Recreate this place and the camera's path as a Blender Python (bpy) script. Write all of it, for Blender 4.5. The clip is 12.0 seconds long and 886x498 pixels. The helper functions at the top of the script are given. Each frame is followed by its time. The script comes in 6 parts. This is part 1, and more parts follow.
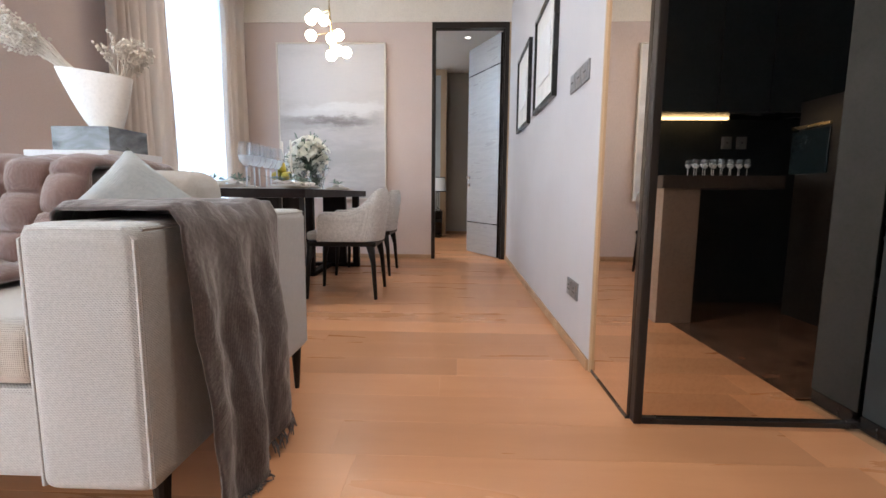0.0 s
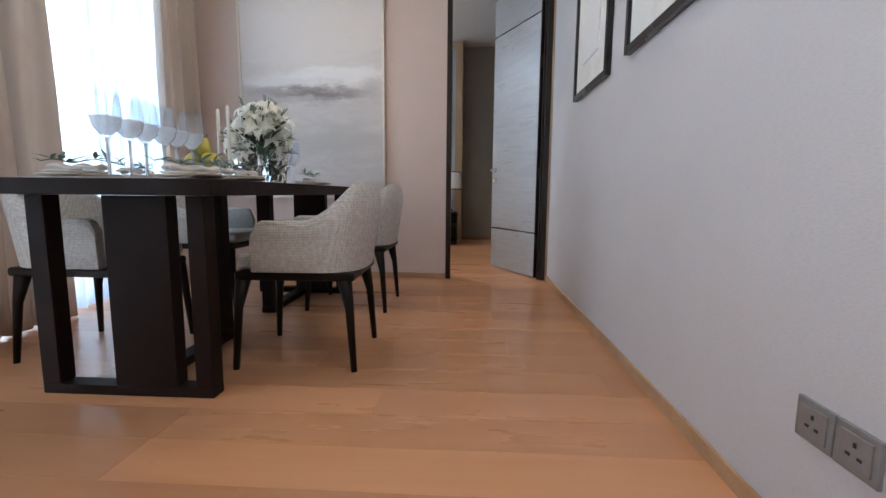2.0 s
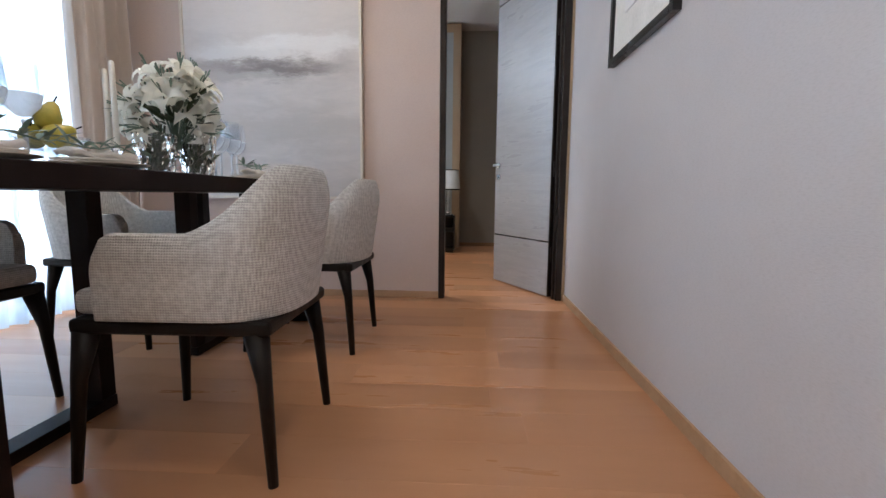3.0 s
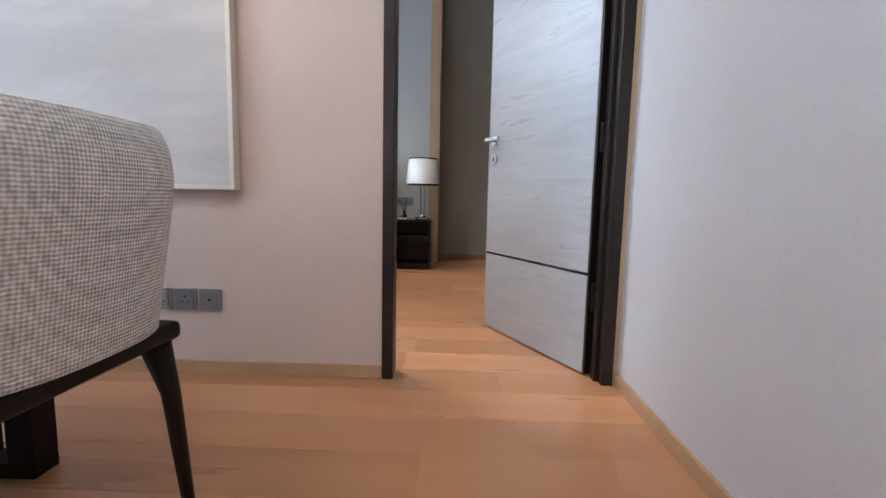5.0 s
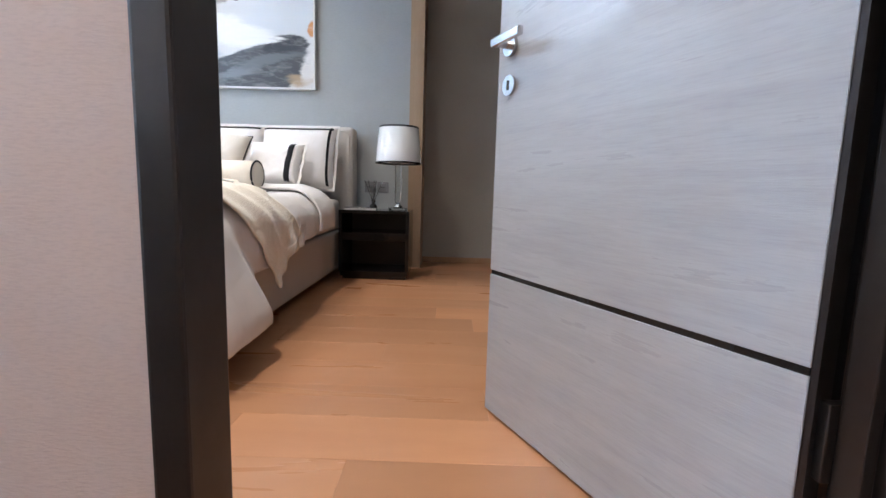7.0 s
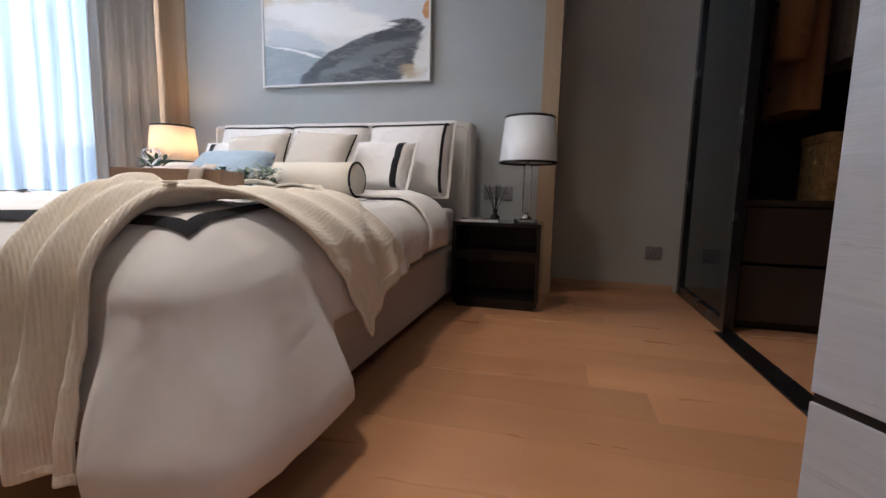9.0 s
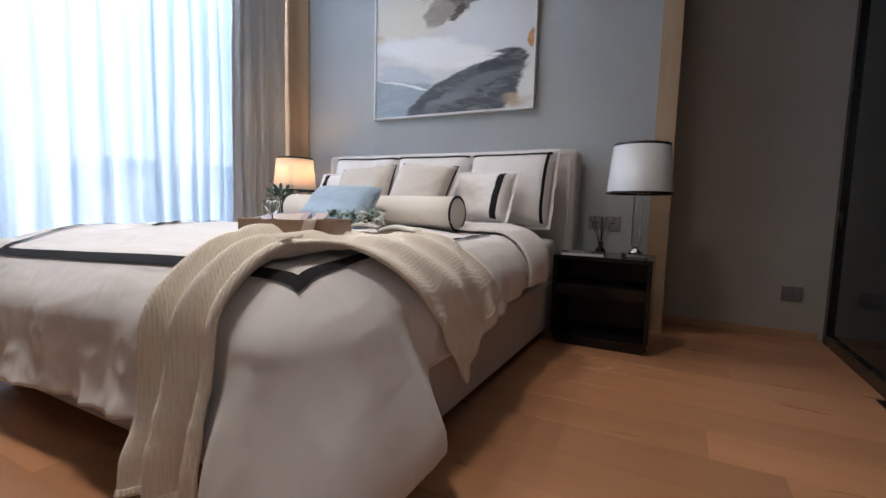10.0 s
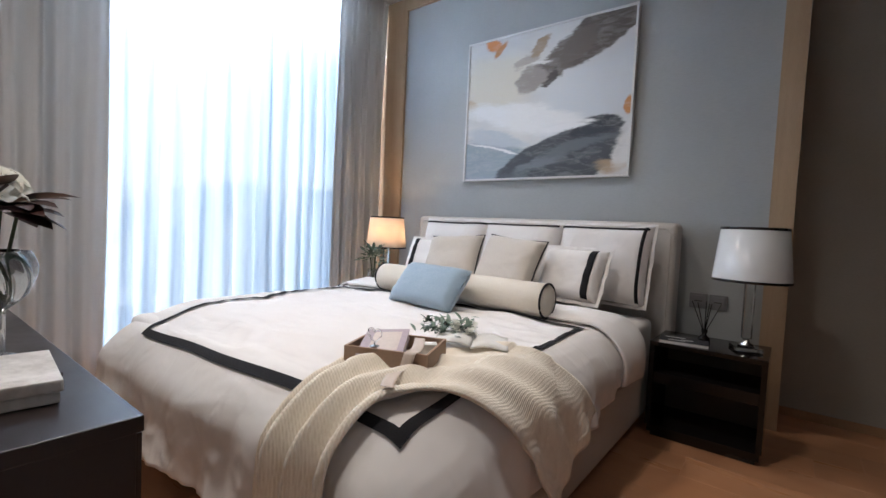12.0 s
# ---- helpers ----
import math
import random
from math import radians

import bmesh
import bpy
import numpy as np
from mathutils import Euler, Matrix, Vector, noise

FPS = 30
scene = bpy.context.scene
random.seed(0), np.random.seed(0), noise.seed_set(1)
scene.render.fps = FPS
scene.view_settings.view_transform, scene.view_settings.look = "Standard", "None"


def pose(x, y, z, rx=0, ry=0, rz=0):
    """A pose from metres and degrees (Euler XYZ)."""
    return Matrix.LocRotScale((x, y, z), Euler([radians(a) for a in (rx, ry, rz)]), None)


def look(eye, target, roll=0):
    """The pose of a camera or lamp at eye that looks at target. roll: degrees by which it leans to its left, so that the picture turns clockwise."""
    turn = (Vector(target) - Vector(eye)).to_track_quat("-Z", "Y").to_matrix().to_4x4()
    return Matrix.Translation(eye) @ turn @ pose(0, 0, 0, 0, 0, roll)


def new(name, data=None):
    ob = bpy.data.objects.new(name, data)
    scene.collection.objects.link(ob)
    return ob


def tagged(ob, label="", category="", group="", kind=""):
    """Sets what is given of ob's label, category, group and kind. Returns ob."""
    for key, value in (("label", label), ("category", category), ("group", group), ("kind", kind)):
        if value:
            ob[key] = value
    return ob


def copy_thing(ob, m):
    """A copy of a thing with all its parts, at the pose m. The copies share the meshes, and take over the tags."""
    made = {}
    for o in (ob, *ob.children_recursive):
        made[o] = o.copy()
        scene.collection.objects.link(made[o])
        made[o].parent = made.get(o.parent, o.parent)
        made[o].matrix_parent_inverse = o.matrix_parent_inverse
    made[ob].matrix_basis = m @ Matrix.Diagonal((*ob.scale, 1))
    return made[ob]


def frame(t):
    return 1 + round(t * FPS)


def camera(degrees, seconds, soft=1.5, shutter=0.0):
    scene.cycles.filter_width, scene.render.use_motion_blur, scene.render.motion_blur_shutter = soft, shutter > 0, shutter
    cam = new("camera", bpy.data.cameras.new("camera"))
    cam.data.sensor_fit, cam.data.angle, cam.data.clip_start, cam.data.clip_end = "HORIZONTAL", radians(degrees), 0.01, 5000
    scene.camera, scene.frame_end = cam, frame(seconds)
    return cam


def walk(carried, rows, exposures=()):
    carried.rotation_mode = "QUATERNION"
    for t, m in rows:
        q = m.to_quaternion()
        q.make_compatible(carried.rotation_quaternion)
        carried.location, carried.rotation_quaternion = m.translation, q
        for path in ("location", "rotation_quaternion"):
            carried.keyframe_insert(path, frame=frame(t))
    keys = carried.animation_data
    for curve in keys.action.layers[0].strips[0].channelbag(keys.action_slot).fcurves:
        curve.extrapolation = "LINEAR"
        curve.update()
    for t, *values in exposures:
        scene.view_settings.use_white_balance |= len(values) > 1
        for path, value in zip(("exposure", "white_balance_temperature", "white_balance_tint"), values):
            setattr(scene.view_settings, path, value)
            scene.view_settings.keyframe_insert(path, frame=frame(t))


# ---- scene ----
cam = camera(89.4, 12.0)
PATH = [
    (0, (0.285, -0.418, 1.008), (0.224, 1.566, 0.766), 0.5),
    (0.5, (0.261, 0.051, 1.0), (0.205, 2.035, 0.748), 0.6),
    (1, (0.19, 0.514, 0.992), (0.124, 2.497, 0.74), 0.7),
    (1.5, (0.144, 0.975, 1.0), (0.054, 2.957, 0.75), 0.5),
    (2, (0.132, 1.411, 0.989), (0.025, 3.393, 0.743), 0.5),
    (2.5, (0.125, 1.901, 0.967), (0.012, 3.883, 0.728), 0.3),
    (3, (0.141, 2.422, 0.961), (0.037, 4.405, 0.726), 0.5),
    (3.5, (0.189, 2.944, 0.988), (0.087, 4.928, 0.752), 0.3),
    (5.5, (0.264, 4.85, 0.887), (0.229, 6.837, 0.664), 1.3),
    (6, (0.33, 5.254, 0.879), (0.296, 7.24, 0.644), 1.1),
    (6.5, (0.32, 5.622, 0.832), (0.304, 7.607, 0.584), 1.7),
    (8.5, (0.164, 6.694, 0.806), (-0.12, 8.657, 0.553), 1.0),
    (9, (0.082, 6.803, 0.827), (-0.428, 8.722, 0.586), 1.3),
    (9.5, (0.062, 6.839, 0.87), (-0.673, 8.686, 0.652), 1.4),
    (10, (0.062, 6.848, 0.94), (-0.859, 8.614, 0.756), 1.6),
    (10.5, (0.012, 6.85, 1.022), (-1.012, 8.561, 0.871), 1.8),
    (11, (0.013, 6.837, 1.122), (-1.117, 8.482, 0.986), 1.9),
    (11.5, (0.008, 6.83, 1.234), (-1.187, 8.43, 1.112), 2.6),
    (12, (0.001, 6.814, 1.318), (-1.226, 8.391, 1.223), 2.7),
]
walk(cam, [(t, look(eye, target, roll)) for t, eye, target, roll in PATH], exposures=[(0, 3.1, 6450, 10), (0.5, 3.3, 6450, 10), (1.0, 3.2, 6400, 10), (1.5, 2.8, 6350, 9), (2.0, 2.65, 6250, 9), (2.5, 2.65, 6250, 9), (3.5, 2.9, 6500, 12), (5.5, 3.35, 6000, 9), (6.5, 3.42, 5950, 10), (8.5, 2.85, 6350, 13), (9.0, 2.65, 6400, 14), (10.0, 2.42, 6300, 14), (12, 2.36, 6300, 13)])

# ---- light ----
world = bpy.data.worlds.new("sky")
scene.world = world
world.use_nodes = True
_wn = world.node_tree.nodes
_sky = _wn.new("ShaderNodeTexSky")
_sky.sky_type = "NISHITA"
_sky.sun_disc = False
_sky.sun_elevation, _sky.sun_rotation = radians(48), radians(200)
_sky.dust_density = 4.0
_wn["Background"].inputs[1].default_value = 0.13
world.node_tree.links.new(_sky.outputs[0], _wn["Background"].inputs[0])


def lamp(name, kind, m, energy, colour=(1, 1, 1), size=(1, 1), angle=None, spot=None):
    d = bpy.data.lights.new(name, kind)
    d.energy, d.color = energy, colour
    if kind == "AREA":
        d.shape, d.size, d.size_y = "RECTANGLE", size[0], size[1]
    if kind in ("POINT", "SPOT"):
        d.shadow_soft_size = size[0]
    if angle is not None:
        d.angle = radians(angle)
    if spot is not None:
        d.spot_size, d.spot_blend = radians(spot), 0.9
    ob = new(name, d)
    ob.matrix_world = m
    return ob


lamp("sun", "SUN", look((0, 0, 30), (8, -14, 10)), 1.2, (1.0, 0.95, 0.88), angle=12)
# daylight standing in the window openings
lamp("window_light_dining", "AREA", look((-3.55, 5.3, 2.0), (0, 5.3, 1.9)), 20, (0.78, 0.89, 1.0), (1.9, 3.6))
lamp("window_light_sofa", "AREA", look((-3.55, 1.0, 2.0), (0, 1.0, 1.9)), 26, (0.92, 0.96, 1.0), (3.4, 3.6))
# entry light is added fill; its window is assumed and out of view
lamp("added_entry_light", "AREA", look((-3.55, -2.0, 2.0), (0, -2.0, 1.9)), 12, (1.0, 0.93, 0.86), (1.8, 3.6))
lamp("window_light_bedroom", "AREA", look((-4.62, 8.9, 3.84), (-0.4, 8.2, 0.8)), 31, (0.88, 0.94, 1.0), (2.6, 0.35))
# recessed ceiling spots; all but (0.45, 8.6) are unseen and added to brighten
for _x, _y, _e in ((0.45, 8.6, 3), (-1.2, 7.7, 34), (-2.5, 7.7, 25), (-1.9, 9.5, 17), (0.25, 0.9, 24), (0.25, 3.0, 9), (0.25, 5.1, 4), (-1.5, 1.0, 7), (-1.3, 4.4, 7)):
    lamp("real_and_added_spot", "SPOT", pose(_x, _y, 3.96), _e, (1.0, 0.91, 0.80), (0.2, 0.2), spot=125)

# ---- materials ----
def nodes_of(name):
    m = bpy.data.materials.new(name)
    m.use_nodes = True
    return m, m.node_tree.nodes, m.node_tree.links


def mix_colour(n, l, fac, a, b):
    x = n.new("ShaderNodeMix")
    x.data_type = "RGBA"
    for sock, v in ((x.inputs[0], fac), (x.inputs[6], a), (x.inputs[7], b)):
        if hasattr(v, "is_linked"):
            l.new(v, sock)
        elif isinstance(v, (int, float)):
            sock.default_value = v
        else:
            sock.default_value = (*v, 1)
    return x.outputs[2]


def coords(n, l, scale=(1, 1, 1), kind="Object", rot=(0, 0, 0)):
    tc, mp = n.new("ShaderNodeTexCoord"), n.new("ShaderNodeMapping")
    mp.inputs["Scale"].default_value = scale
    mp.inputs["Rotation"].default_value = [radians(a) for a in rot]
    l.new(tc.outputs[kind], mp.inputs[0])
    return mp.outputs[0]


def noise_tex(n, l, vec, scale, detail=4, rough=0.55, distort=0.0):
    t = n.new("ShaderNodeTexNoise")
    t.inputs["Scale"].default_value, t.inputs["Detail"].default_value = scale, detail
    t.inputs["Roughness"].default_value, t.inputs["Distortion"].default_value = rough, distort
    l.new(vec, t.inputs["Vector"])
    return t.outputs[0]


def ramp(n, l, src, lo, hi):
    r = n.new("ShaderNodeMapRange")
    r.inputs[1].default_value, r.inputs[2].default_value = lo, hi
    l.new(src, r.inputs[0])
    return r.outputs[0]


def bump(n, l, src, strength, dist, after=None):
    b = n.new("ShaderNodeBump")
    b.inputs["Strength"].default_value, b.inputs["Distance"].default_value = strength, dist
    l.new(src, b.inputs["Height"])
    if after:
        l.new(after, b.inputs["Normal"])
    return b.outputs[0]


def surf(name, c1, c2=None, rough=0.5, metal=0.0, scale=3.0, stretch=(1, 1, 1), fine=60.0, bump_s=0.15, bump_d=0.002,
         spec=0.5, per_piece=0.0, sheen=0.0, rough_var=0.08, coat=0.0, fine_stretch=None, grain=0.86):
    """Painted, wooden or plain surface: two colours mixed at a large and a fine scale, with relief."""
    m, n, l = nodes_of(name)
    p = n["Principled BSDF"]
    c2 = c2 or tuple(c * 0.85 for c in c1)
    vec = coords(n, l, stretch)
    if per_piece:
        oi, vm = n.new("ShaderNodeObjectInfo"), n.new("ShaderNodeVectorMath")
        vm.operation = "MULTIPLY_ADD"
        l.new(oi.outputs["Random"], vm.inputs[0])
        vm.inputs[1].default_value = (37.0, 53.0, 11.0)
        l.new(vec, vm.inputs[2])
        vec = vm.outputs[0]
    big = ramp(n, l, noise_tex(n, l, vec, scale, 5, 0.6, 0.4), 0.3, 0.7)
    fvec = coords(n, l, fine_stretch or stretch)
    small = noise_tex(n, l, fvec, fine, 6, 0.65)
    col = mix_colour(n, l, big, c1, c2)
    dark = mix_colour(n, l, ramp(n, l, small, 0.45, 0.8), (1, 1, 1), (grain, grain, grain))
    mul = n.new("ShaderNodeMix")
    mul.data_type, mul.blend_type = "RGBA", "MULTIPLY"
    mul.inputs[0].default_value = 1.0
    l.new(col, mul.inputs[6]), l.new(dark, mul.inputs[7])
    out = mul.outputs[2]
    if per_piece:
        info, hsv = n.new("ShaderNodeObjectInfo"), n.new("ShaderNodeHueSaturation")
        l.new(ramp(n, l, info.outputs["Random"], 0, 1), hsv.inputs["Value"])
        hsv.inputs["Value"].default_value = 1
        r = n.new("ShaderNodeMapRange")
        r.inputs[3].default_value, r.inputs[4].default_value = 1 - per_piece, 1 + per_piece
        l.new(info.outputs["Random"], r.inputs[0]), l.new(r.outputs[0], hsv.inputs["Value"])
        l.new(out, hsv.inputs["Color"])
        out = hsv.outputs[0]
    l.new(out, p.inputs["Base Color"])
    rr = n.new("ShaderNodeMapRange")
    rr.inputs[3].default_value, rr.inputs[4].default_value = max(0.02, rough - rough_var), min(1, rough + rough_var)
    l.new(big, rr.inputs[0]), l.new(rr.outputs[0], p.inputs["Roughness"])
    p.inputs["Metallic"].default_value = metal
    p.inputs["Specular IOR Level"].default_value = spec
    p.inputs["Sheen Weight"].default_value = sheen
    p.inputs["Coat Weight"].default_value = coat
    if bump_s:
        l.new(bump(n, l, small, bump_s, bump_d), p.inputs["Normal"])
    return m


def weave(name, c1, c2, size=0.006, rough=0.9, depth=0.0015, contrast=0.5, wrinkle=0.0, sheen=0.2, kind="Object", diag=False, dist=1.2, through_light=0.0, level=1.7):
    """Woven cloth: two crossing sets of threads, uneven in colour, with slow wrinkles."""
    m, n, l = nodes_of(name)
    p = n["Principled BSDF"]
    heights = []
    for axis in ("X", "Z", "Y"):
        w = n.new("ShaderNodeTexWave")
        w.wave_type, w.bands_direction, w.wave_profile = "BANDS", ("DIAGONAL" if diag and axis == "X" else axis), "SIN"
        w.inputs["Scale"].default_value = 0.314 / size
        w.inputs["Distortion"].default_value = dist
        w.inputs["Detail"].default_value = 2
        w.inputs["Detail Scale"].default_value = 1.5
        l.new(coords(n, l, (1, 1, 1), kind), w.inputs[0])
        heights.append(w.outputs["Fac"])
    mx = n.new("ShaderNodeMath")
    mx.operation = "MULTIPLY_ADD"
    mx.inputs[1].default_value = level
    l.new(heights[1], mx.inputs[0]), l.new(heights[0], mx.inputs[2])
    m2 = n.new("ShaderNodeMath")
    m2.operation = "ADD"
    l.new(mx.outputs[0], m2.inputs[0]), l.new(heights[2], m2.inputs[1])
    vec = coords(n, l, (1, 1, 1), kind)
    spots = noise_tex(n, l, vec, 0.45 / size, 3, 0.6)
    slow = noise_tex(n, l, vec, 5, 4, 0.55, 0.5)
    f = n.new("ShaderNodeMath")
    f.operation = "MULTIPLY_ADD"
    l.new(ramp(n, l, m2.outputs[0], 0.25 + 0.45 * level, 1.0 + level), f.inputs[0])
    f.inputs[1].default_value = contrast
    l.new(ramp(n, l, spots, 0.35, 1.1), f.inputs[2])
    l.new(mix_colour(n, l, f.outputs[0], c2, c1), p.inputs["Base Color"])
    p.inputs["Roughness"].default_value = rough
    p.inputs["Specular IOR Level"].default_value = 0.25
    p.inputs["Sheen Weight"].default_value = sheen
    b = bump(n, l, slow, wrinkle, 0.03) if wrinkle else None
    l.new(bump(n, l, m2.outputs[0], 0.5, depth, b), p.inputs["Normal"])
    if through_light:
        tr, mx_ = n.new("ShaderNodeBsdfTranslucent"), n.new("ShaderNodeMixShader")
        tr.inputs[0].default_value, mx_.inputs[0].default_value = (*c1, 1), through_light
        l.new(p.outputs[0], mx_.inputs[1]), l.new(tr.outputs[0], mx_.inputs[2]), l.new(mx_.outputs[0], n["Material Output"].inputs[0])
    return m


def cotton(name, c1, c2):
    """Smooth bed cotton: long branching creases over soft puckers, with a faint thread grain."""
    m, n, l = nodes_of(name)
    p = n["Principled BSDF"]
    heights = []
    for scale, rot, size, dist in (((1.0, 0.25, 0.6), 35, 10.0, 1.0), ((0.22, 1.0, 0.35), -18, 12.0, 0.9), ((1, 1, 1), 0, 24.0, 0.6)):
        t = n.new("ShaderNodeTexNoise")
        t.noise_type = "RIDGED_MULTIFRACTAL"
        t.inputs["Scale"].default_value, t.inputs["Detail"].default_value = size, 3
        t.inputs["Roughness"].default_value, t.inputs["Distortion"].default_value = 0.5, dist
        l.new(coords(n, l, scale, rot=(0, 0, rot)), t.inputs["Vector"])
        heights.append(t.outputs[0])
    slow = noise_tex(n, l, coords(n, l), 2.2, 3)
    l.new(mix_colour(n, l, ramp(n, l, slow, 0.3, 0.7), c1, c2), p.inputs["Base Color"])
    p.inputs["Roughness"].default_value = 0.85
    p.inputs["Specular IOR Level"].default_value = 0.25
    p.inputs["Sheen Weight"].default_value = 0.1
    b = bump(n, l, heights[0], 0.4, 0.014)
    b = bump(n, l, heights[1], 0.4, 0.012, b)
    b = bump(n, l, heights[2], 0.10, 0.004, b)
    l.new(b, p.inputs["Normal"])
    return m


def glass(name, tint=(1, 1, 1), rough=0.0, ior=1.45):
    m, n, l = nodes_of(name)
    p = n["Principled BSDF"]
    p.inputs["Base Color"].default_value = (*tint, 1)
    p.inputs["Roughness"].default_value, p.inputs["IOR"].default_value = rough, ior
    p.inputs["Transmission Weight"].default_value = 1.0
    return m


def thin_glass(name):
    """Blown glass so thin that it hardly bends light: clear, with a mirror gloss at its edges."""
    m, n, l = nodes_of(name)
    n.remove(n["Principled BSDF"])
    t, g, mx, fr_ = n.new("ShaderNodeBsdfTransparent"), n.new("ShaderNodeBsdfGlossy"), n.new("ShaderNodeMixShader"), n.new("ShaderNodeLayerWeight")
    t.inputs[0].default_value, g.inputs["Roughness"].default_value, fr_.inputs[0].default_value = (0.89, 0.91, 0.93, 1), 0.03, 0.5
    pw, sc = n.new("ShaderNodeMath"), n.new("ShaderNodeMath")
    pw.operation, sc.operation = "POWER", "MULTIPLY_ADD"
    pw.inputs[1].default_value, sc.inputs[1].default_value, sc.inputs[2].default_value = 3.0, 0.55, 0.08
    l.new(fr_.outputs["Facing"], pw.inputs[0]), l.new(pw.outputs[0], sc.inputs[0])
    l.new(sc.outputs[0], mx.inputs[0]), l.new(t.outputs[0], mx.inputs[1]), l.new(g.outputs[0], mx.inputs[2])
    l.new(mx.outputs[0], n["Material Output"].inputs[0])
    return m


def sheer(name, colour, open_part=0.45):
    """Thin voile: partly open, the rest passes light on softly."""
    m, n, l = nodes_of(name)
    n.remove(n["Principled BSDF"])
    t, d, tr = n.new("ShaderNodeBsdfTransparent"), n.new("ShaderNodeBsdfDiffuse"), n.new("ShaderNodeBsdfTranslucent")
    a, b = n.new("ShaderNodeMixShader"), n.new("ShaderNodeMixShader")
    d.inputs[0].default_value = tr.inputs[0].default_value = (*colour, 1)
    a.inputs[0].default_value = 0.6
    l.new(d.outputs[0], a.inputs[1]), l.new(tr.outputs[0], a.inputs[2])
    # vertical streaks of openness, painting the shade of folds into voile
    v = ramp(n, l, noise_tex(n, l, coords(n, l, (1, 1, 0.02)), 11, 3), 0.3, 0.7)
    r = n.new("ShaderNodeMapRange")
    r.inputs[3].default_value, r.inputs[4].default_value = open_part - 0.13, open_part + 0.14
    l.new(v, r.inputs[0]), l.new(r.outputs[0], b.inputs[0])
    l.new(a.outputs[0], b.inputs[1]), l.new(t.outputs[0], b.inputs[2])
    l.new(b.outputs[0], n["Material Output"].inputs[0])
    return m


def glow(name, colour, strength):
    m, n, l = nodes_of(name)
    p = n["Principled BSDF"]
    p.inputs["Base Color"].default_value = (*colour, 1)
    p.inputs["Emission Color"].default_value = (*colour, 1)
    p.inputs["Emission Strength"].default_value = strength
    return m


def canvas(name, base_a, base_b, strokes, axis=(0, 2), streak=(1, 1, 6), grain=5.0, turn=0):
    """A painted canvas. strokes: (colour, cx, cy, rx, ry, degrees, softness, raggedness) over the unit square."""
    m, n, l = nodes_of(name)
    p = n["Principled BSDF"]
    g = coords(n, l, (1, 1, 1), "Generated")
    warp = n.new("ShaderNodeTexNoise")
    warp.inputs["Scale"].default_value, warp.inputs["Detail"].default_value = 5.0, 9
    warp.inputs["Roughness"].default_value = 0.68
    sv = coords(n, l, streak, "Generated", (0, turn, 0))
    l.new(sv, warp.inputs["Vector"])
    brush = noise_tex(n, l, sv, grain * 4, 6, 0.7, 1.0)
    col = mix_colour(n, l, ramp(n, l, noise_tex(n, l, sv, grain, 5, 0.6, 0.8), 0.3, 0.7), base_a, base_b)
    sep = n.new("ShaderNodeSeparateXYZ")
    l.new(g, sep.inputs[0])
    wsep = n.new("ShaderNodeSeparateXYZ")
    l.new(warp.outputs["Color"], wsep.inputs[0])

    def calc(op, a, b=None, c=None):
        k = n.new("ShaderNodeMath")
        k.operation = op
        for i, v in enumerate((a, b, c)):
            if v is None:
                continue
            if hasattr(v, "is_linked"):
                l.new(v, k.inputs[i])
            else:
                k.inputs[i].default_value = v
        return k.outputs[0]

    for colour, cx, cy, rx, ry, deg, soft, rag in strokes:
        x = calc("ADD", calc("SUBTRACT", sep.outputs[axis[0]], cx), calc("MULTIPLY", calc("SUBTRACT", wsep.outputs[0], 0.5), rag))
        y = calc("ADD", calc("SUBTRACT", sep.outputs[axis[1]], cy), calc("MULTIPLY", calc("SUBTRACT", wsep.outputs[1], 0.5), rag))
        ca, sa = math.cos(radians(deg)), math.sin(radians(deg))
        u = calc("DIVIDE", calc("ADD", calc("MULTIPLY", x, ca), calc("MULTIPLY", y, sa)), rx)
        v = calc("DIVIDE", calc("SUBTRACT", calc("MULTIPLY", y, ca), calc("MULTIPLY", x, sa)), ry)
        d = calc("SQRT", calc("ADD", calc("MULTIPLY", u, u), calc("MULTIPLY", v, v)))
        mask = n.new("ShaderNodeMapRange")
        mask.interpolation_type = "SMOOTHSTEP"
        mask.inputs[1].default_value, mask.inputs[2].default_value = 1 + soft, 1 - soft
        l.new(d, mask.inputs[0])
        fac = calc("MULTIPLY", mask.outputs[0], calc("ADD", calc("MULTIPLY", brush, 1.0), 0.45))
        fac = calc("MINIMUM", fac, 1.0)
        col = mix_colour(n, l, fac, col, colour)
    l.new(col, p.inputs["Base Color"])
    p.inputs["Roughness"].default_value = 0.6
    l.new(bump(n, l, brush, 0.4, 0.002), p.inputs["Normal"])
    return m


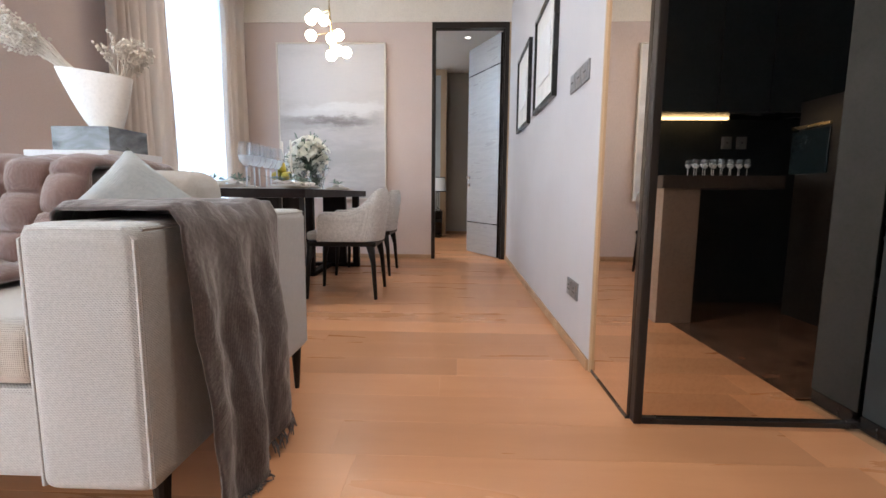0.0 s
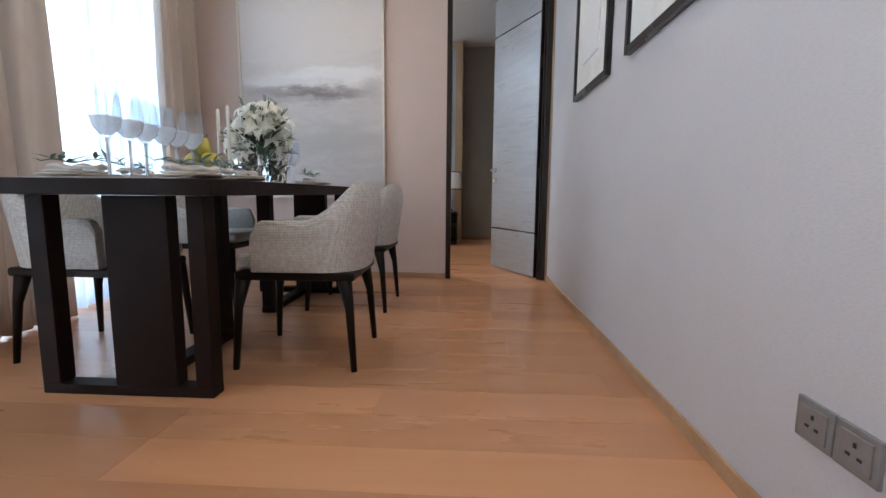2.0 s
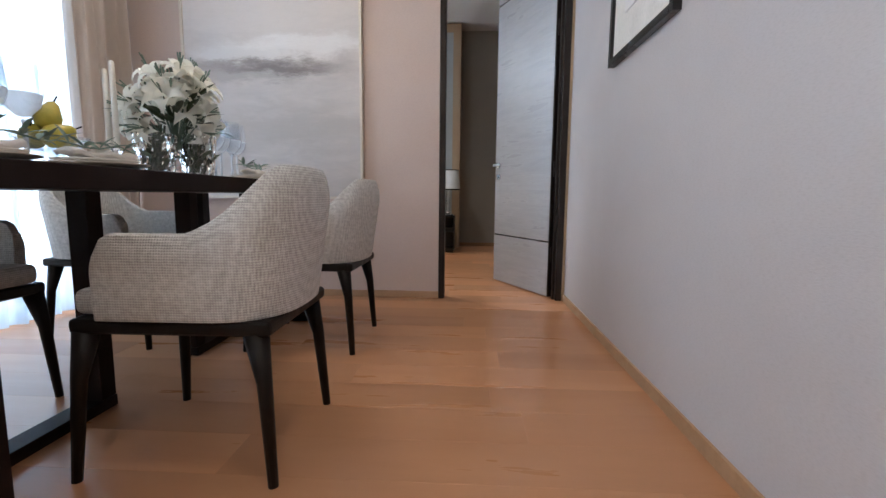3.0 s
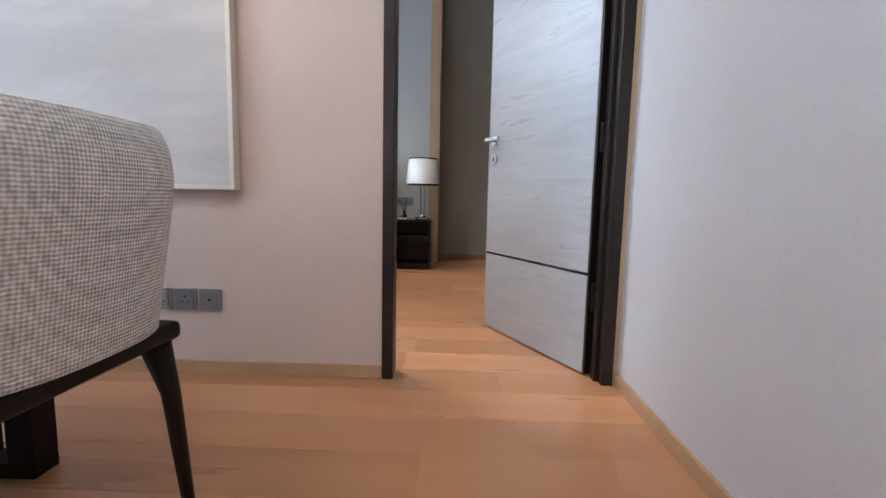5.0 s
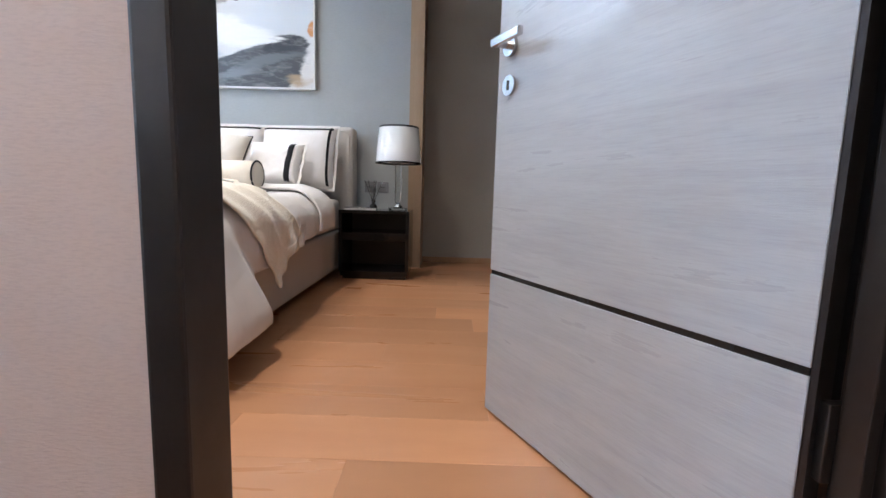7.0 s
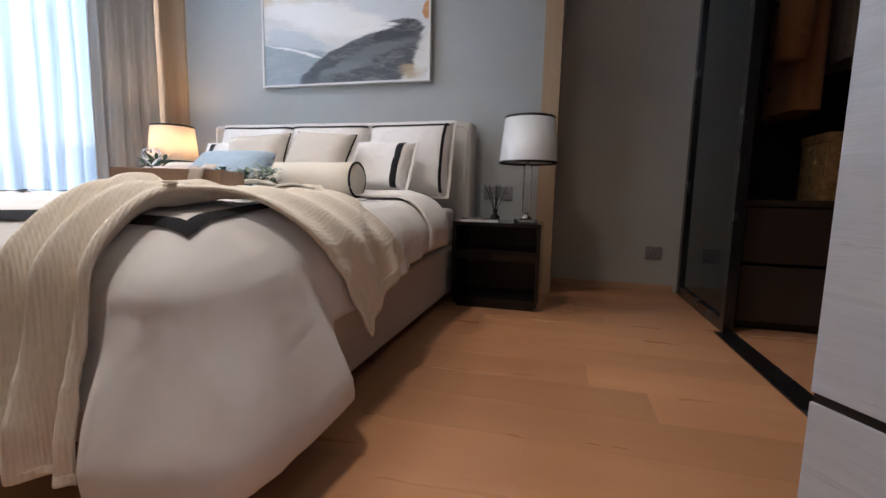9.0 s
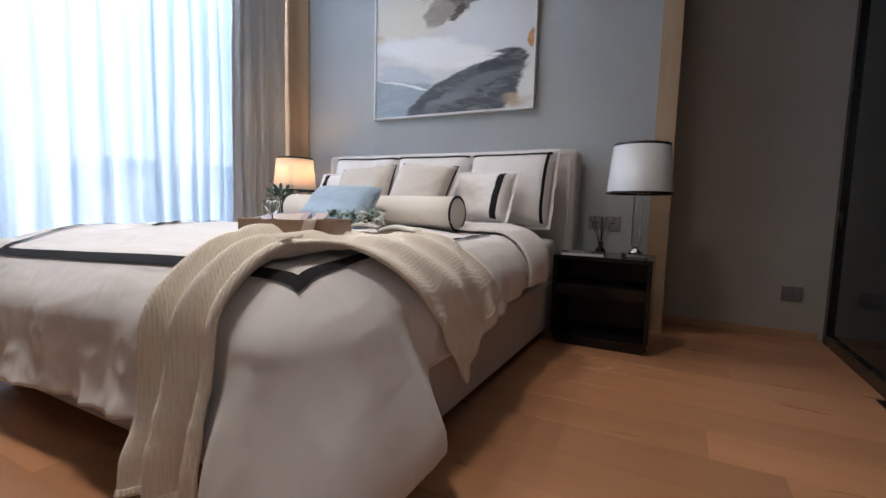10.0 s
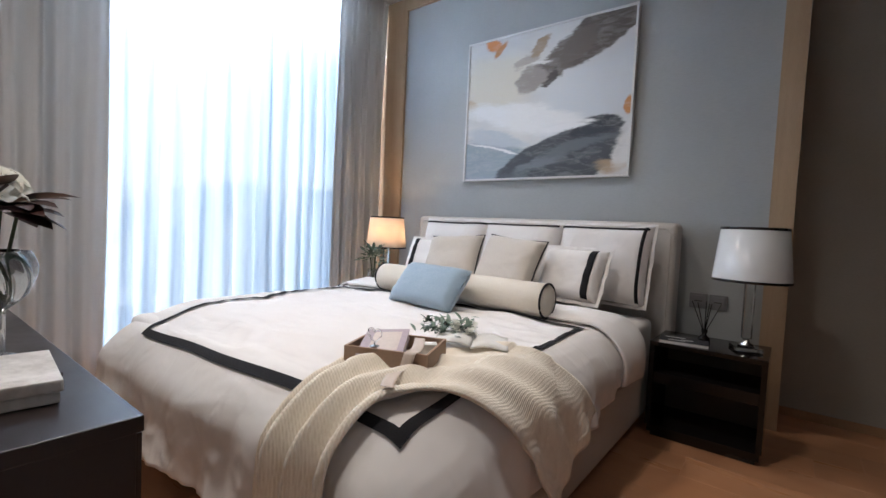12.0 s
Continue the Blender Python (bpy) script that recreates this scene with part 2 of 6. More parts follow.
M = dict(
    oak=surf("oak_floor", (0.51, 0.255, 0.13), (0.45, 0.215, 0.106), 0.30, scale=1.5, stretch=(0.4, 3, 1), fine=60, bump_s=0.015, bump_d=0.0004, per_piece=0.17, rough_var=0.04, fine_stretch=(0.3, 2.5, 1), grain=0.97),
    oak_trim=surf("oak_trim", (0.46, 0.29, 0.17), (0.38, 0.23, 0.13), 0.45, scale=3, stretch=(1, 1, 1), fine=60, bump_s=0.1),
    oak_post=surf("pale_oak", (0.50, 0.36, 0.23), (0.42, 0.29, 0.18), 0.45, scale=2, stretch=(6, 6, 0.4), fine=50, bump_s=0.12),
    pinkwall=surf("blush_wallpaper", (0.58, 0.465, 0.412), (0.55, 0.437, 0.387), 0.75, scale=1.2, fine=120, stretch=(1, 1, 1), bump_s=0.35, bump_d=0.003, fine_stretch=(0.5, 0.5, 2.2)),
    whitewall=surf("pale_wallpaper", (0.54, 0.525, 0.54), (0.51, 0.495, 0.51), 0.7, scale=1.2, fine=110, bump_s=0.35, bump_d=0.003, fine_stretch=(0.5, 0.5, 2.2)),
    cream=surf("cream_paint", (0.74, 0.67, 0.58), None, 0.7, scale=1.0, bump_s=0.05),
    ceiling=surf("ceiling_paint", (0.78, 0.77, 0.75), (0.74, 0.73, 0.71), 0.8, scale=1.0, bump_s=0.05),
    bluewall=surf("blue_grey_wallpaper", (0.42, 0.44, 0.445), (0.39, 0.41, 0.415), 0.6, scale=1.5, fine=90, bump_s=0.3, bump_d=0.002, fine_stretch=(0.25, 0.25, 3)),
    taupewall=surf("taupe_wallpaper", (0.42, 0.405, 0.37), (0.385, 0.37, 0.335), 0.65, scale=1.5, fine=110, bump_s=0.3, bump_d=0.002, fine_stretch=(0.5, 0.5, 2.5)),
    bronze=surf("dark_bronze", (0.035, 0.028, 0.025), (0.028, 0.022, 0.02), 0.38, metal=0.6, bump_s=0.03),
    black=surf("black_lacquer", (0.012, 0.012, 0.013), (0.009, 0.009, 0.01), 0.25, bump_s=0.02),
    darkpanel=surf("dark_slate_panel", (0.017, 0.021, 0.023), (0.013, 0.017, 0.019), 0.5, spec=0.25, bump_s=0.03),
    darkwood=surf("espresso_wood", (0.018, 0.010, 0.0085), (0.011, 0.0065, 0.0055), 0.5, spec=0.10, scale=3, stretch=(1, 1, 1), fine=40, bump_s=0.12, fine_stretch=(0.4, 4, 4)),
    consolewood=surf("polished_espresso", (0.022, 0.014, 0.014), (0.014, 0.009, 0.009), 0.34, spec=0.5, scale=3, fine=40, bump_s=0.05, fine_stretch=(0.4, 4, 4)),
    chairleg=surf("ebonised_wood", (0.012, 0.009, 0.008), (0.009, 0.007, 0.006), 0.45, spec=0.18, scale=5, stretch=(4, 4, 0.5), fine=50, bump_s=0.1),
    greywood=surf("grey_limed_veneer", (0.40, 0.40, 0.41), (0.33, 0.33, 0.345), 0.32, scale=2.0, stretch=(1.0, 1.0, 9), fine=30, bump_s=0.25, bump_d=0.0015, fine_stretch=(0.5, 0.5, 9)),
    chrome=surf("brushed_chrome", (0.62, 0.62, 0.62), (0.55, 0.55, 0.55), 0.22, metal=1.0, bump_s=0.03),
    brass=surf("brass", (0.62, 0.48, 0.28), (0.55, 0.42, 0.24), 0.28, metal=1.0, bump_s=0.03),
    champagne=surf("champagne_metal", (0.66, 0.60, 0.52), (0.63, 0.57, 0.49), 0.5, metal=0.15, bump_s=0.03),
    silver=surf("silver_frame", (0.74, 0.73, 0.71), (0.71, 0.70, 0.68), 0.45, metal=0.15, bump_s=0.03),
    plate=surf("grey_metal_plate", (0.26, 0.26, 0.27), (0.23, 0.23, 0.24), 0.4, metal=0.4, bump_s=0.03),
    linen=weave("natural_linen", (0.49, 0.50, 0.51), (0.35, 0.36, 0.37), 0.0045, wrinkle=0.12, diag=True),
    linen_soft=weave("soft_linen", (0.50, 0.475, 0.445), (0.41, 0.385, 0.36), 0.005, wrinkle=0.3),
    tweed=weave("basket_tweed", (0.70, 0.685, 0.66), (0.36, 0.35, 0.335), 0.0085, depth=0.0025, contrast=0.6, dist=1.3),
    greyseat=weave("grey_seat_cloth", (0.34, 0.35, 0.37), (0.24, 0.25, 0.27), 0.006),
    throw=weave("charcoal_mohair", (0.15, 0.122, 0.122), (0.055, 0.044, 0.046), 0.004, depth=0.0008, wrinkle=0.9, sheen=0.5, contrast=0.15, dist=0.2),
    plush=weave("mauve_plush", (0.20, 0.115, 0.10), (0.12, 0.066, 0.057), 0.004, wrinkle=0.5, sheen=0.8),
    bluecush=weave("pale_blue_linen", (0.42, 0.455, 0.47), (0.33, 0.36, 0.38), 0.005, wrinkle=0.3),
    curtain=weave("beige_curtain", (0.70, 0.60, 0.525), (0.63, 0.535, 0.465), 0.004, depth=0.0006, sheen=0.1, through_light=0.35),
    curtain_grey=weave("grey_curtain", (0.70, 0.68, 0.66), (0.63, 0.61, 0.59), 0.004, depth=0.0006, sheen=0.1, through_light=0.35),
    sheet=cotton("white_cotton", (0.78, 0.75, 0.73), (0.75, 0.72, 0.70)),
    piping=weave("black_tape", (0.018, 0.018, 0.022), (0.010, 0.010, 0.013), 0.003, depth=0.0004, sheen=0.05),
    knit=weave("cream_knit", (0.90, 0.83, 0.72), (0.80, 0.72, 0.60), 0.0085, depth=0.0016, contrast=0.5, wrinkle=0.1, dist=1.0, level=0.0),
    bolster=weave("cream_cotton", (0.74, 0.68, 0.59), (0.69, 0.63, 0.54), 0.003, depth=0.0004, wrinkle=0.25),
    oatmeal=weave("oatmeal_linen", (0.64, 0.585, 0.52), (0.58, 0.525, 0.465), 0.004, depth=0.0006, wrinkle=0.25),
    skyblue=weave("sky_blue_velvet", (0.34, 0.45, 0.55), (0.29, 0.39, 0.49), 0.004, depth=0.0005, wrinkle=0.25, sheen=0.4),
    headboard=weave("pale_upholstery", (0.62, 0.58, 0.54), (0.55, 0.51, 0.47), 0.004, depth=0.0006, wrinkle=0.08),
    # white voile with the sky's blue light put into its colour
    sheer=sheer("sky_tinted_voile", (0.58, 0.72, 0.86), 0.17),
    pane=glass("window_glass", (0.98, 1, 1)),
    crystal=glass("crystal", (0.99, 1, 1), 0.0, 1.5),
    thin=thin_glass("thin_glass"),
    smoked=surf("smoked_gloss", (0.009, 0.007, 0.007), (0.007, 0.006, 0.006), 0.08, spec=0.35, bump_s=0.0),
    ceramic=surf("white_ceramic", (0.76, 0.73, 0.69), (0.72, 0.69, 0.65), 0.4, bump_s=0.05),
    whitelac=surf("white_lacquer", (0.80, 0.81, 0.82), None, 0.3, bump_s=0.02),
    greymarble=surf("grey_marble", (0.30, 0.34, 0.38), (0.07, 0.08, 0.09), 0.18, scale=5, stretch=(1, 1, 2.5), fine=14, bump_s=0.0),
    darkmarble=surf("emperador_marble", (0.16, 0.085, 0.055), (0.018, 0.010, 0.007), 0.14, scale=6, fine=18, bump_s=0.0),
    petal=weave("lily_petal", (0.88, 0.87, 0.82), (0.84, 0.83, 0.74), 0.004, depth=0.0002, contrast=0.3, sheen=0.0, through_light=0.4),
    leaf=surf("dark_leaf", (0.045, 0.075, 0.035), (0.03, 0.05, 0.025), 0.45, scale=14, bump_s=0.1),
    greyleaf=surf("eucalyptus_leaf", (0.16, 0.23, 0.18), (0.10, 0.155, 0.12), 0.5, scale=14, bump_s=0.1),
    maroonleaf=surf("magnolia_leaf", (0.075, 0.025, 0.022), (0.03, 0.025, 0.02), 0.35, scale=8, bump_s=0.1),
    dried=surf("dried_sprig", (0.74, 0.68, 0.60), (0.60, 0.53, 0.45), 0.8, scale=20, bump_s=0.1),
    pear=surf("pear_skin", (0.58, 0.44, 0.06), (0.38, 0.36, 0.05), 0.45, scale=16, bump_s=0.05),
    candle=surf("ivory_wax", (0.80, 0.76, 0.68), None, 0.5, bump_s=0.02),
    napkin=weave("white_napkin", (0.74, 0.70, 0.66), (0.68, 0.64, 0.60), 0.004, wrinkle=0.3),
    frosted=sheer("frosted_glass", (0.88, 0.89, 0.92), 0.32),
    mirror=surf("bronze_mirror", (0.80, 0.72, 0.64), (0.80, 0.72, 0.64), 0.015, metal=1.0, bump_s=0.0, rough_var=0.0),
    laminate=surf("bronze_laminate", (0.20, 0.142, 0.108), (0.17, 0.12, 0.09), 0.45, bump_s=0.03),
    darkbrown=surf("dark_brown_lacquer", (0.016, 0.012, 0.010), (0.012, 0.009, 0.008), 0.35, bump_s=0.02),
    blackglass=surf("black_glass", (0.010, 0.016, 0.018), (0.008, 0.013, 0.015), 0.06, spec=0.22, bump_s=0.0, rough_var=0.02),
    closet=surf("closet_brown", (0.040, 0.026, 0.020), (0.030, 0.020, 0.015), 0.5, bump_s=0.05),
    camel=weave("camel_wool", (0.34, 0.15, 0.06), (0.26, 0.11, 0.045), 0.004, wrinkle=0.4),
    greytweed=weave("grey_tweed", (0.34, 0.30, 0.27), (0.15, 0.13, 0.12), 0.010),
    pattern=surf("ochre_patterned_box", (0.46, 0.30, 0.13), (0.20, 0.10, 0.04), 0.6, scale=22, bump_s=0.1),
    shade=surf("white_lampshade", (0.72, 0.73, 0.74), (0.71, 0.72, 0.73), 0.25, scale=0.5, fine=2, bump_s=0.0, rough_var=0.0),
    kraft=surf("tan_board", (0.36, 0.235, 0.16), (0.31, 0.20, 0.135), 0.6, bump_s=0.05),
    mauvebook=surf("mauve_book_cloth", (0.46, 0.38, 0.42), (0.42, 0.34, 0.38), 0.5, bump_s=0.1),
    paper=surf("paper", (0.78, 0.77, 0.74), None, 0.6, bump_s=0.03),
    ribbon=surf("satin_ribbon", (0.70, 0.60, 0.53), None, 0.35, bump_s=0.02),
    stone=surf("travertine", (0.70, 0.67, 0.64), (0.50, 0.47, 0.44), 0.6, scale=18, fine=60, bump_s=0.5, bump_d=0.004),
    facade=surf("pale_facade", (0.22, 0.26, 0.30), (0.16, 0.19, 0.24), 0.7, scale=0.05, fine=0.5, bump_s=0.0),
    facade_glass=surf("blue_facade_glass", (0.025, 0.05, 0.10), (0.02, 0.035, 0.08), 0.3, scale=0.05, fine=0.5, bump_s=0.0),
    socket_black=surf("socket_hole", (0.02, 0.02, 0.02), None, 0.5, bump_s=0.0),
    ground=surf("city_ground", (0.13, 0.15, 0.16), (0.09, 0.11, 0.11), 0.9, scale=0.02, fine=0.2, bump_s=0.0),
    bulb=glow("lit_globe", (1.0, 0.86, 0.68), 3.0),
    led=glow("warm_led", (1.0, 0.72, 0.36), 0.5),
    downlight=glow("downlight_lens", (1.0, 0.96, 0.9), 0.5),
)


def lit_shade():
    """A cloth lampshade that lets the bulb's light through."""
    m, n, l = nodes_of("lit_lampshade")
    n.remove(n["Principled BSDF"])
    d, t, a = n.new("ShaderNodeBsdfDiffuse"), n.new("ShaderNodeBsdfTranslucent"), n.new("ShaderNodeMixShader")
    d.inputs[0].default_value, t.inputs[0].default_value = (0.75, 0.70, 0.64, 1), (0.90, 0.78, 0.64, 1)
    a.inputs[0].default_value = 0.5
    l.new(d.outputs[0], a.inputs[1]), l.new(t.outputs[0], a.inputs[2]), l.new(a.outputs[0], n["Material Output"].inputs[0])
    return m


M["litshade"] = lit_shade()
M["art_sea"] = canvas("misty_seascape", (0.56, 0.52, 0.50), (0.46, 0.43, 0.42), [
    ((0.60, 0.56, 0.54), 0.5, 0.80, 0.7, 0.22, 0, 0.5, 0.3), ((0.30, 0.27, 0.26), 0.45, 0.505, 0.42, 0.035, 0, 0.6, 0.16),
    ((0.20, 0.18, 0.175), 0.55, 0.50, 0.22, 0.018, 0, 0.7, 0.14), ((0.70, 0.68, 0.67), 0.62, 0.585, 0.42, 0.04, 2, 0.5, 0.16),
    ((0.62, 0.60, 0.59), 0.3, 0.56, 0.3, 0.02, 0, 0.6, 0.1), ((0.40, 0.37, 0.36), 0.25, 0.47, 0.25, 0.02, 0, 0.7, 0.12),
    ((0.44, 0.41, 0.39), 0.6, 0.27, 0.4, 0.07, 0, 0.8, 0.3)], streak=(0.9, 1, 4))
M["art_storm"] = canvas("abstract_storm", (0.72, 0.71, 0.69), (0.60, 0.60, 0.60), [
    ((0.68, 0.64, 0.55), 0.18, 0.68, 0.26, 0.20, 0, 0.5, 0.2), ((0.62, 0.65, 0.69), 0.84, 0.55, 0.36, 0.22, 25, 0.5, 0.2),
    ((0.115, 0.097, 0.086), 0.88, 0.95, 0.36, 0.125, 40, 0.06, 0.10), ((0.15, 0.125, 0.11), 0.62, 0.78, 0.24, 0.085, 40, 0.12, 0.18),
    ((0.07, 0.06, 0.055), 0.55, 0.66, 0.06, 0.035, 55, 0.2, 0.14), ((0.33, 0.29, 0.265), 0.43, 0.665, 0.10, 0.085, 15, 0.15, 0.14),
    ((0.45, 0.40, 0.36), 0.40, 0.80, 0.09, 0.035, 20, 0.2, 0.2), ((0.36, 0.26, 0.17), 0.49, 0.88, 0.08, 0.03, 45, 0.25, 0.14),
    ((0.80, 0.79, 0.77), 0.49, 0.765, 0.06, 0.012, -10, 0.3, 0.12), ((0.66, 0.26, 0.09), 0.17, 0.965, 0.065, 0.035, -30, 0.25, 0.12),
    ((0.50, 0.22, 0.08), 0.22, 0.92, 0.02, 0.06, -40, 0.3, 0.06), ((0.52, 0.23, 0.08), 0.985, 0.42, 0.022, 0.055, 0, 0.2, 0.05),
    ((0.55, 0.42, 0.26), 0.03, 0.55, 0.05, 0.03, -20, 0.4, 0.1), ((0.80, 0.80, 0.80), 0.40, 0.42, 0.42, 0.085, -14, 0.25, 0.16),
    ((0.30, 0.36, 0.41), 0.16, 0.09, 0.30, 0.20, -12, 0.12, 0.14), ((0.50, 0.55, 0.59), 0.22, 0.29, 0.22, 0.06, -16, 0.25, 0.14),
    ((0.80, 0.80, 0.80), 0.22, 0.215, 0.20, 0.008, -18, 0.4, 0.08), ((0.075, 0.085, 0.10), 0.60, 0.09, 0.40, 0.18, 22, 0.05, 0.10),
    ((0.045, 0.052, 0.064), 0.83, 0.30, 0.14, 0.075, 10, 0.1, 0.12), ((0.20, 0.22, 0.24), 0.52, 0.10, 0.16, 0.035, 24, 0.5, 0.2),
    ((0.15, 0.165, 0.185), 0.74, 0.20, 0.20, 0.03, 16, 0.5, 0.2), ((0.82, 0.82, 0.82), 0.66, 0.325, 0.13, 0.014, 4, 0.3, 0.10),
    ((0.82, 0.82, 0.82), 0.72, 0.355, 0.11, 0.012, -4, 0.3, 0.10), ((0.46, 0.34, 0.22), 0.91, 0.06, 0.07, 0.045, 0, 0.5, 0.16),
    ((0.74, 0.73, 0.71), 0.965, 0.15, 0.045, 0.11, -10, 0.35, 0.12)], streak=(0.7, 1, 2.2), grain=3.0, turn=24)
M["art_sketch"] = canvas("pencil_sketch", (0.72, 0.72, 0.72), (0.68, 0.68, 0.69), [
    ((0.30, 0.30, 0.31), 0.5, 0.55, 0.14, 0.26, 8, 0.5, 0.3), ((0.50, 0.50, 0.51), 0.52, 0.5, 0.30, 0.03, 0, 0.5, 0.1),
    ((0.42, 0.42, 0.43), 0.45, 0.38, 0.05, 0.16, -6, 0.5, 0.2)], axis=(1, 2))

# ---- building helpers ----
def part(name, bm, material, parent=None, label="", smooth=False):
    me = bpy.data.meshes.new(name)
    bmesh.ops.recalc_face_normals(bm, faces=bm.faces)
    bm.to_mesh(me)
    bm.free()
    me.materials.append(material)
    if smooth:
        me.polygons.foreach_set("use_smooth", [True] * len(me.polygons))
    ob = new(name, me)
    if parent:
        ob.parent = parent
    if label:
        tagged(ob, label)
    return ob


def thing(name, label, category, at=(0, 0, 0), group="", rz=0):
    e = new(name)
    e.empty_display_size = 0.1
    e.matrix_world = pose(*at, 0, 0, rz)
    return tagged(e, label, category, group)


def structure(ob, label="", category=""):
    return tagged(ob, label, category, kind="structure")


def box(x0, x1, y0, y1, z0, z1, bevel=0.0, segs=2, bm=None):
    b = bm or bmesh.new()
    r = bmesh.ops.create_cube(b, size=1)
    v = r["verts"]
    bmesh.ops.scale(b, vec=(x1 - x0, y1 - y0, z1 - z0), verts=v)
    bmesh.ops.translate(b, vec=((x0 + x1) / 2, (y0 + y1) / 2, (z0 + z1) / 2), verts=v)
    if bevel:
        es = list({e for q in v for e in q.link_edges})
        bmesh.ops.bevel(b, geom=es, offset=bevel, segments=segs, affect="EDGES", profile=0.6)
    return b


def lathe(profile, seg=24, centre=(0, 0), bm=None, wobble=0.0):
    """Turn (radius, height) pairs about a vertical axis."""
    b = bm or bmesh.new()
    rings = []
    for r, z in profile:
        rings.append([b.verts.new((centre[0] + max(r, 1e-4) * math.cos(2 * math.pi * i / seg), centre[1] + max(r, 1e-4) * math.sin(2 * math.pi * i / seg), z)) for i in range(seg)])
    for a, c in zip(rings, rings[1:]):
        for i in range(seg):
            b.faces.new((a[i], a[(i + 1) % seg], c[(i + 1) % seg], c[i]))
    return b


def tube(points, radius, seg=8, bm=None):
    """A round bar along points; radius is one number or one for each point."""
    b = bm or bmesh.new()
    pts = [Vector(p) for p in points]
    rad = radius if isinstance(radius, (list, tuple)) else [radius] * len(pts)
    rings = []
    for i, p in enumerate(pts):
        d = (pts[min(i + 1, len(pts) - 1)] - pts[max(i - 1, 0)]).normalized()
        a = d.orthogonal().normalized() if abs(d.z) > 0.9 else d.cross(Vector((0, 0, 1))).normalized()
        c = d.cross(a)
        rings.append([b.verts.new(p + rad[i] * (math.cos(2 * math.pi * k / seg) * a + math.sin(2 * math.pi * k / seg) * c)) for k in range(seg)])
    for r0, r1 in zip(rings, rings[1:]):
        for k in range(seg):
            b.faces.new((r0[k], r0[(k + 1) % seg], r1[(k + 1) % seg], r1[k]))
    b.faces.new(rings[0]), b.faces.new(rings[-1])
    return b


def grid(f, nu, nv, thick=0.0, bm=None):
    """A sheet from f(u, v), u and v in 0..1; with a thickness it becomes a closed slab along its normals."""
    b = bm or bmesh.new()
    p = [[Vector(f(i / nu, j / nv)) for j in range(nv + 1)] for i in range(nu + 1)]
    top = [[b.verts.new(q) for q in row] for row in p]
    for i in range(nu):
        for j in range(nv):
            b.faces.new((top[i][j], top[i + 1][j], top[i + 1][j + 1], top[i][j + 1]))
    if thick:
        low = []
        for i in range(nu + 1):
            row = []
            for j in range(nv + 1):
                du = p[min(i + 1, nu)][j] - p[max(i - 1, 0)][j]
                dv = p[i][min(j + 1, nv)] - p[i][max(j - 1, 0)]
                nn = du.cross(dv)
                nn = nn.normalized() if nn.length > 1e-9 else Vector((0, 0, 1))
                row.append(b.verts.new(p[i][j] - nn * thick))
            low.append(row)
        for i in range(nu):
            for j in range(nv):
                b.faces.new((low[i][j], low[i][j + 1], low[i + 1][j + 1], low[i + 1][j]))
        for i in range(nu):
            b.faces.new((top[i][0], low[i][0], low[i + 1][0], top[i + 1][0]))
            b.faces.new((top[i][nv], top[i + 1][nv], low[i + 1][nv], low[i][nv]))
        for j in range(nv):
            b.faces.new((top[0][j], top[0][j + 1], low[0][j + 1], low[0][j]))
            b.faces.new((top[nu][j], low[nu][j], low[nu][j + 1], top[nu][j + 1]))
    return b


def rough3(p, s, k=0):
    return noise.noise(Vector((p[0] * s + k * 7.1, p[1] * s - k * 3.3, p[2] * s + k * 1.7)))


def smooth(a, b, x):
    t = min(1, max(0, (x - a) / (b - a)))
    return t * t * (3 - 2 * t)

# ---- the shell of the flat ----
XR, YD, YB, YH, YK = 1.055, 6.58, 6.66, 10.75, 11.15   # side wall, door wall, its bedroom face, head panel, alcove wall
XW, XB, H = -3.12, -4.32, 4.0                          # window walls of the two rooms, ceiling


def slab(name, *a, mat, label, cat="wall", bevel=0.0):
    return structure(part(name, box(*a, bevel), mat), label, cat)


ceiling = slab("ceiling", -4.6, 4.0, -3.4, YD + 0.07, H, H + 0.12, mat=M["ceiling"], label="white painted living room ceiling", cat="ceiling")
ceiling_bed = slab("ceiling_bedroom", -4.6, 4.0, YD + 0.07, 11.4, H, H + 0.12, mat=M["ceiling"], label="white painted bedroom ceiling", cat="ceiling")
subfloor = slab("floor", -4.5, 3.9, -3.3, 11.3, -0.16, -0.012, mat=M["oak_trim"], label="oak plank floor running through both rooms", cat="floor")
slab("wall_east", XR, XR + 0.16, 2.1, YD, 0, H, mat=M["whitewall"], label="pale lilac-white textured wallpaper side wall")
# wall with the bedroom door
door_wall = slab("wall_north", -3.3, -0.10, YD, YB, 0, 3.56, mat=M["pinkwall"], label="blush textured wallpaper wall beside the bedroom door")
slab("wall_north_upper", -3.3, XR + 0.16, YD - 0.004, YB, 3.56, H, mat=M["cream"], label="cream painted band above the wallpaper")
slab("wall_north_end", 1.032, XR + 0.4, YD + 0.012, YB, 0, 3.56, mat=M["cream"], label="short cream wall end beside the door")
slab("moulding_north", -3.1, XR, YD - 0.016, YD - 0.004, 3.545, 3.575, mat=M["cream"], label="thin cream moulding above the wallpaper", cat="trim")
slab("moulding_east", XR - 0.012, XR, 2.1, YD - 0.02, 3.75, 3.79, mat=M["cream"], label="thin cream moulding on the side wall", cat="trim")
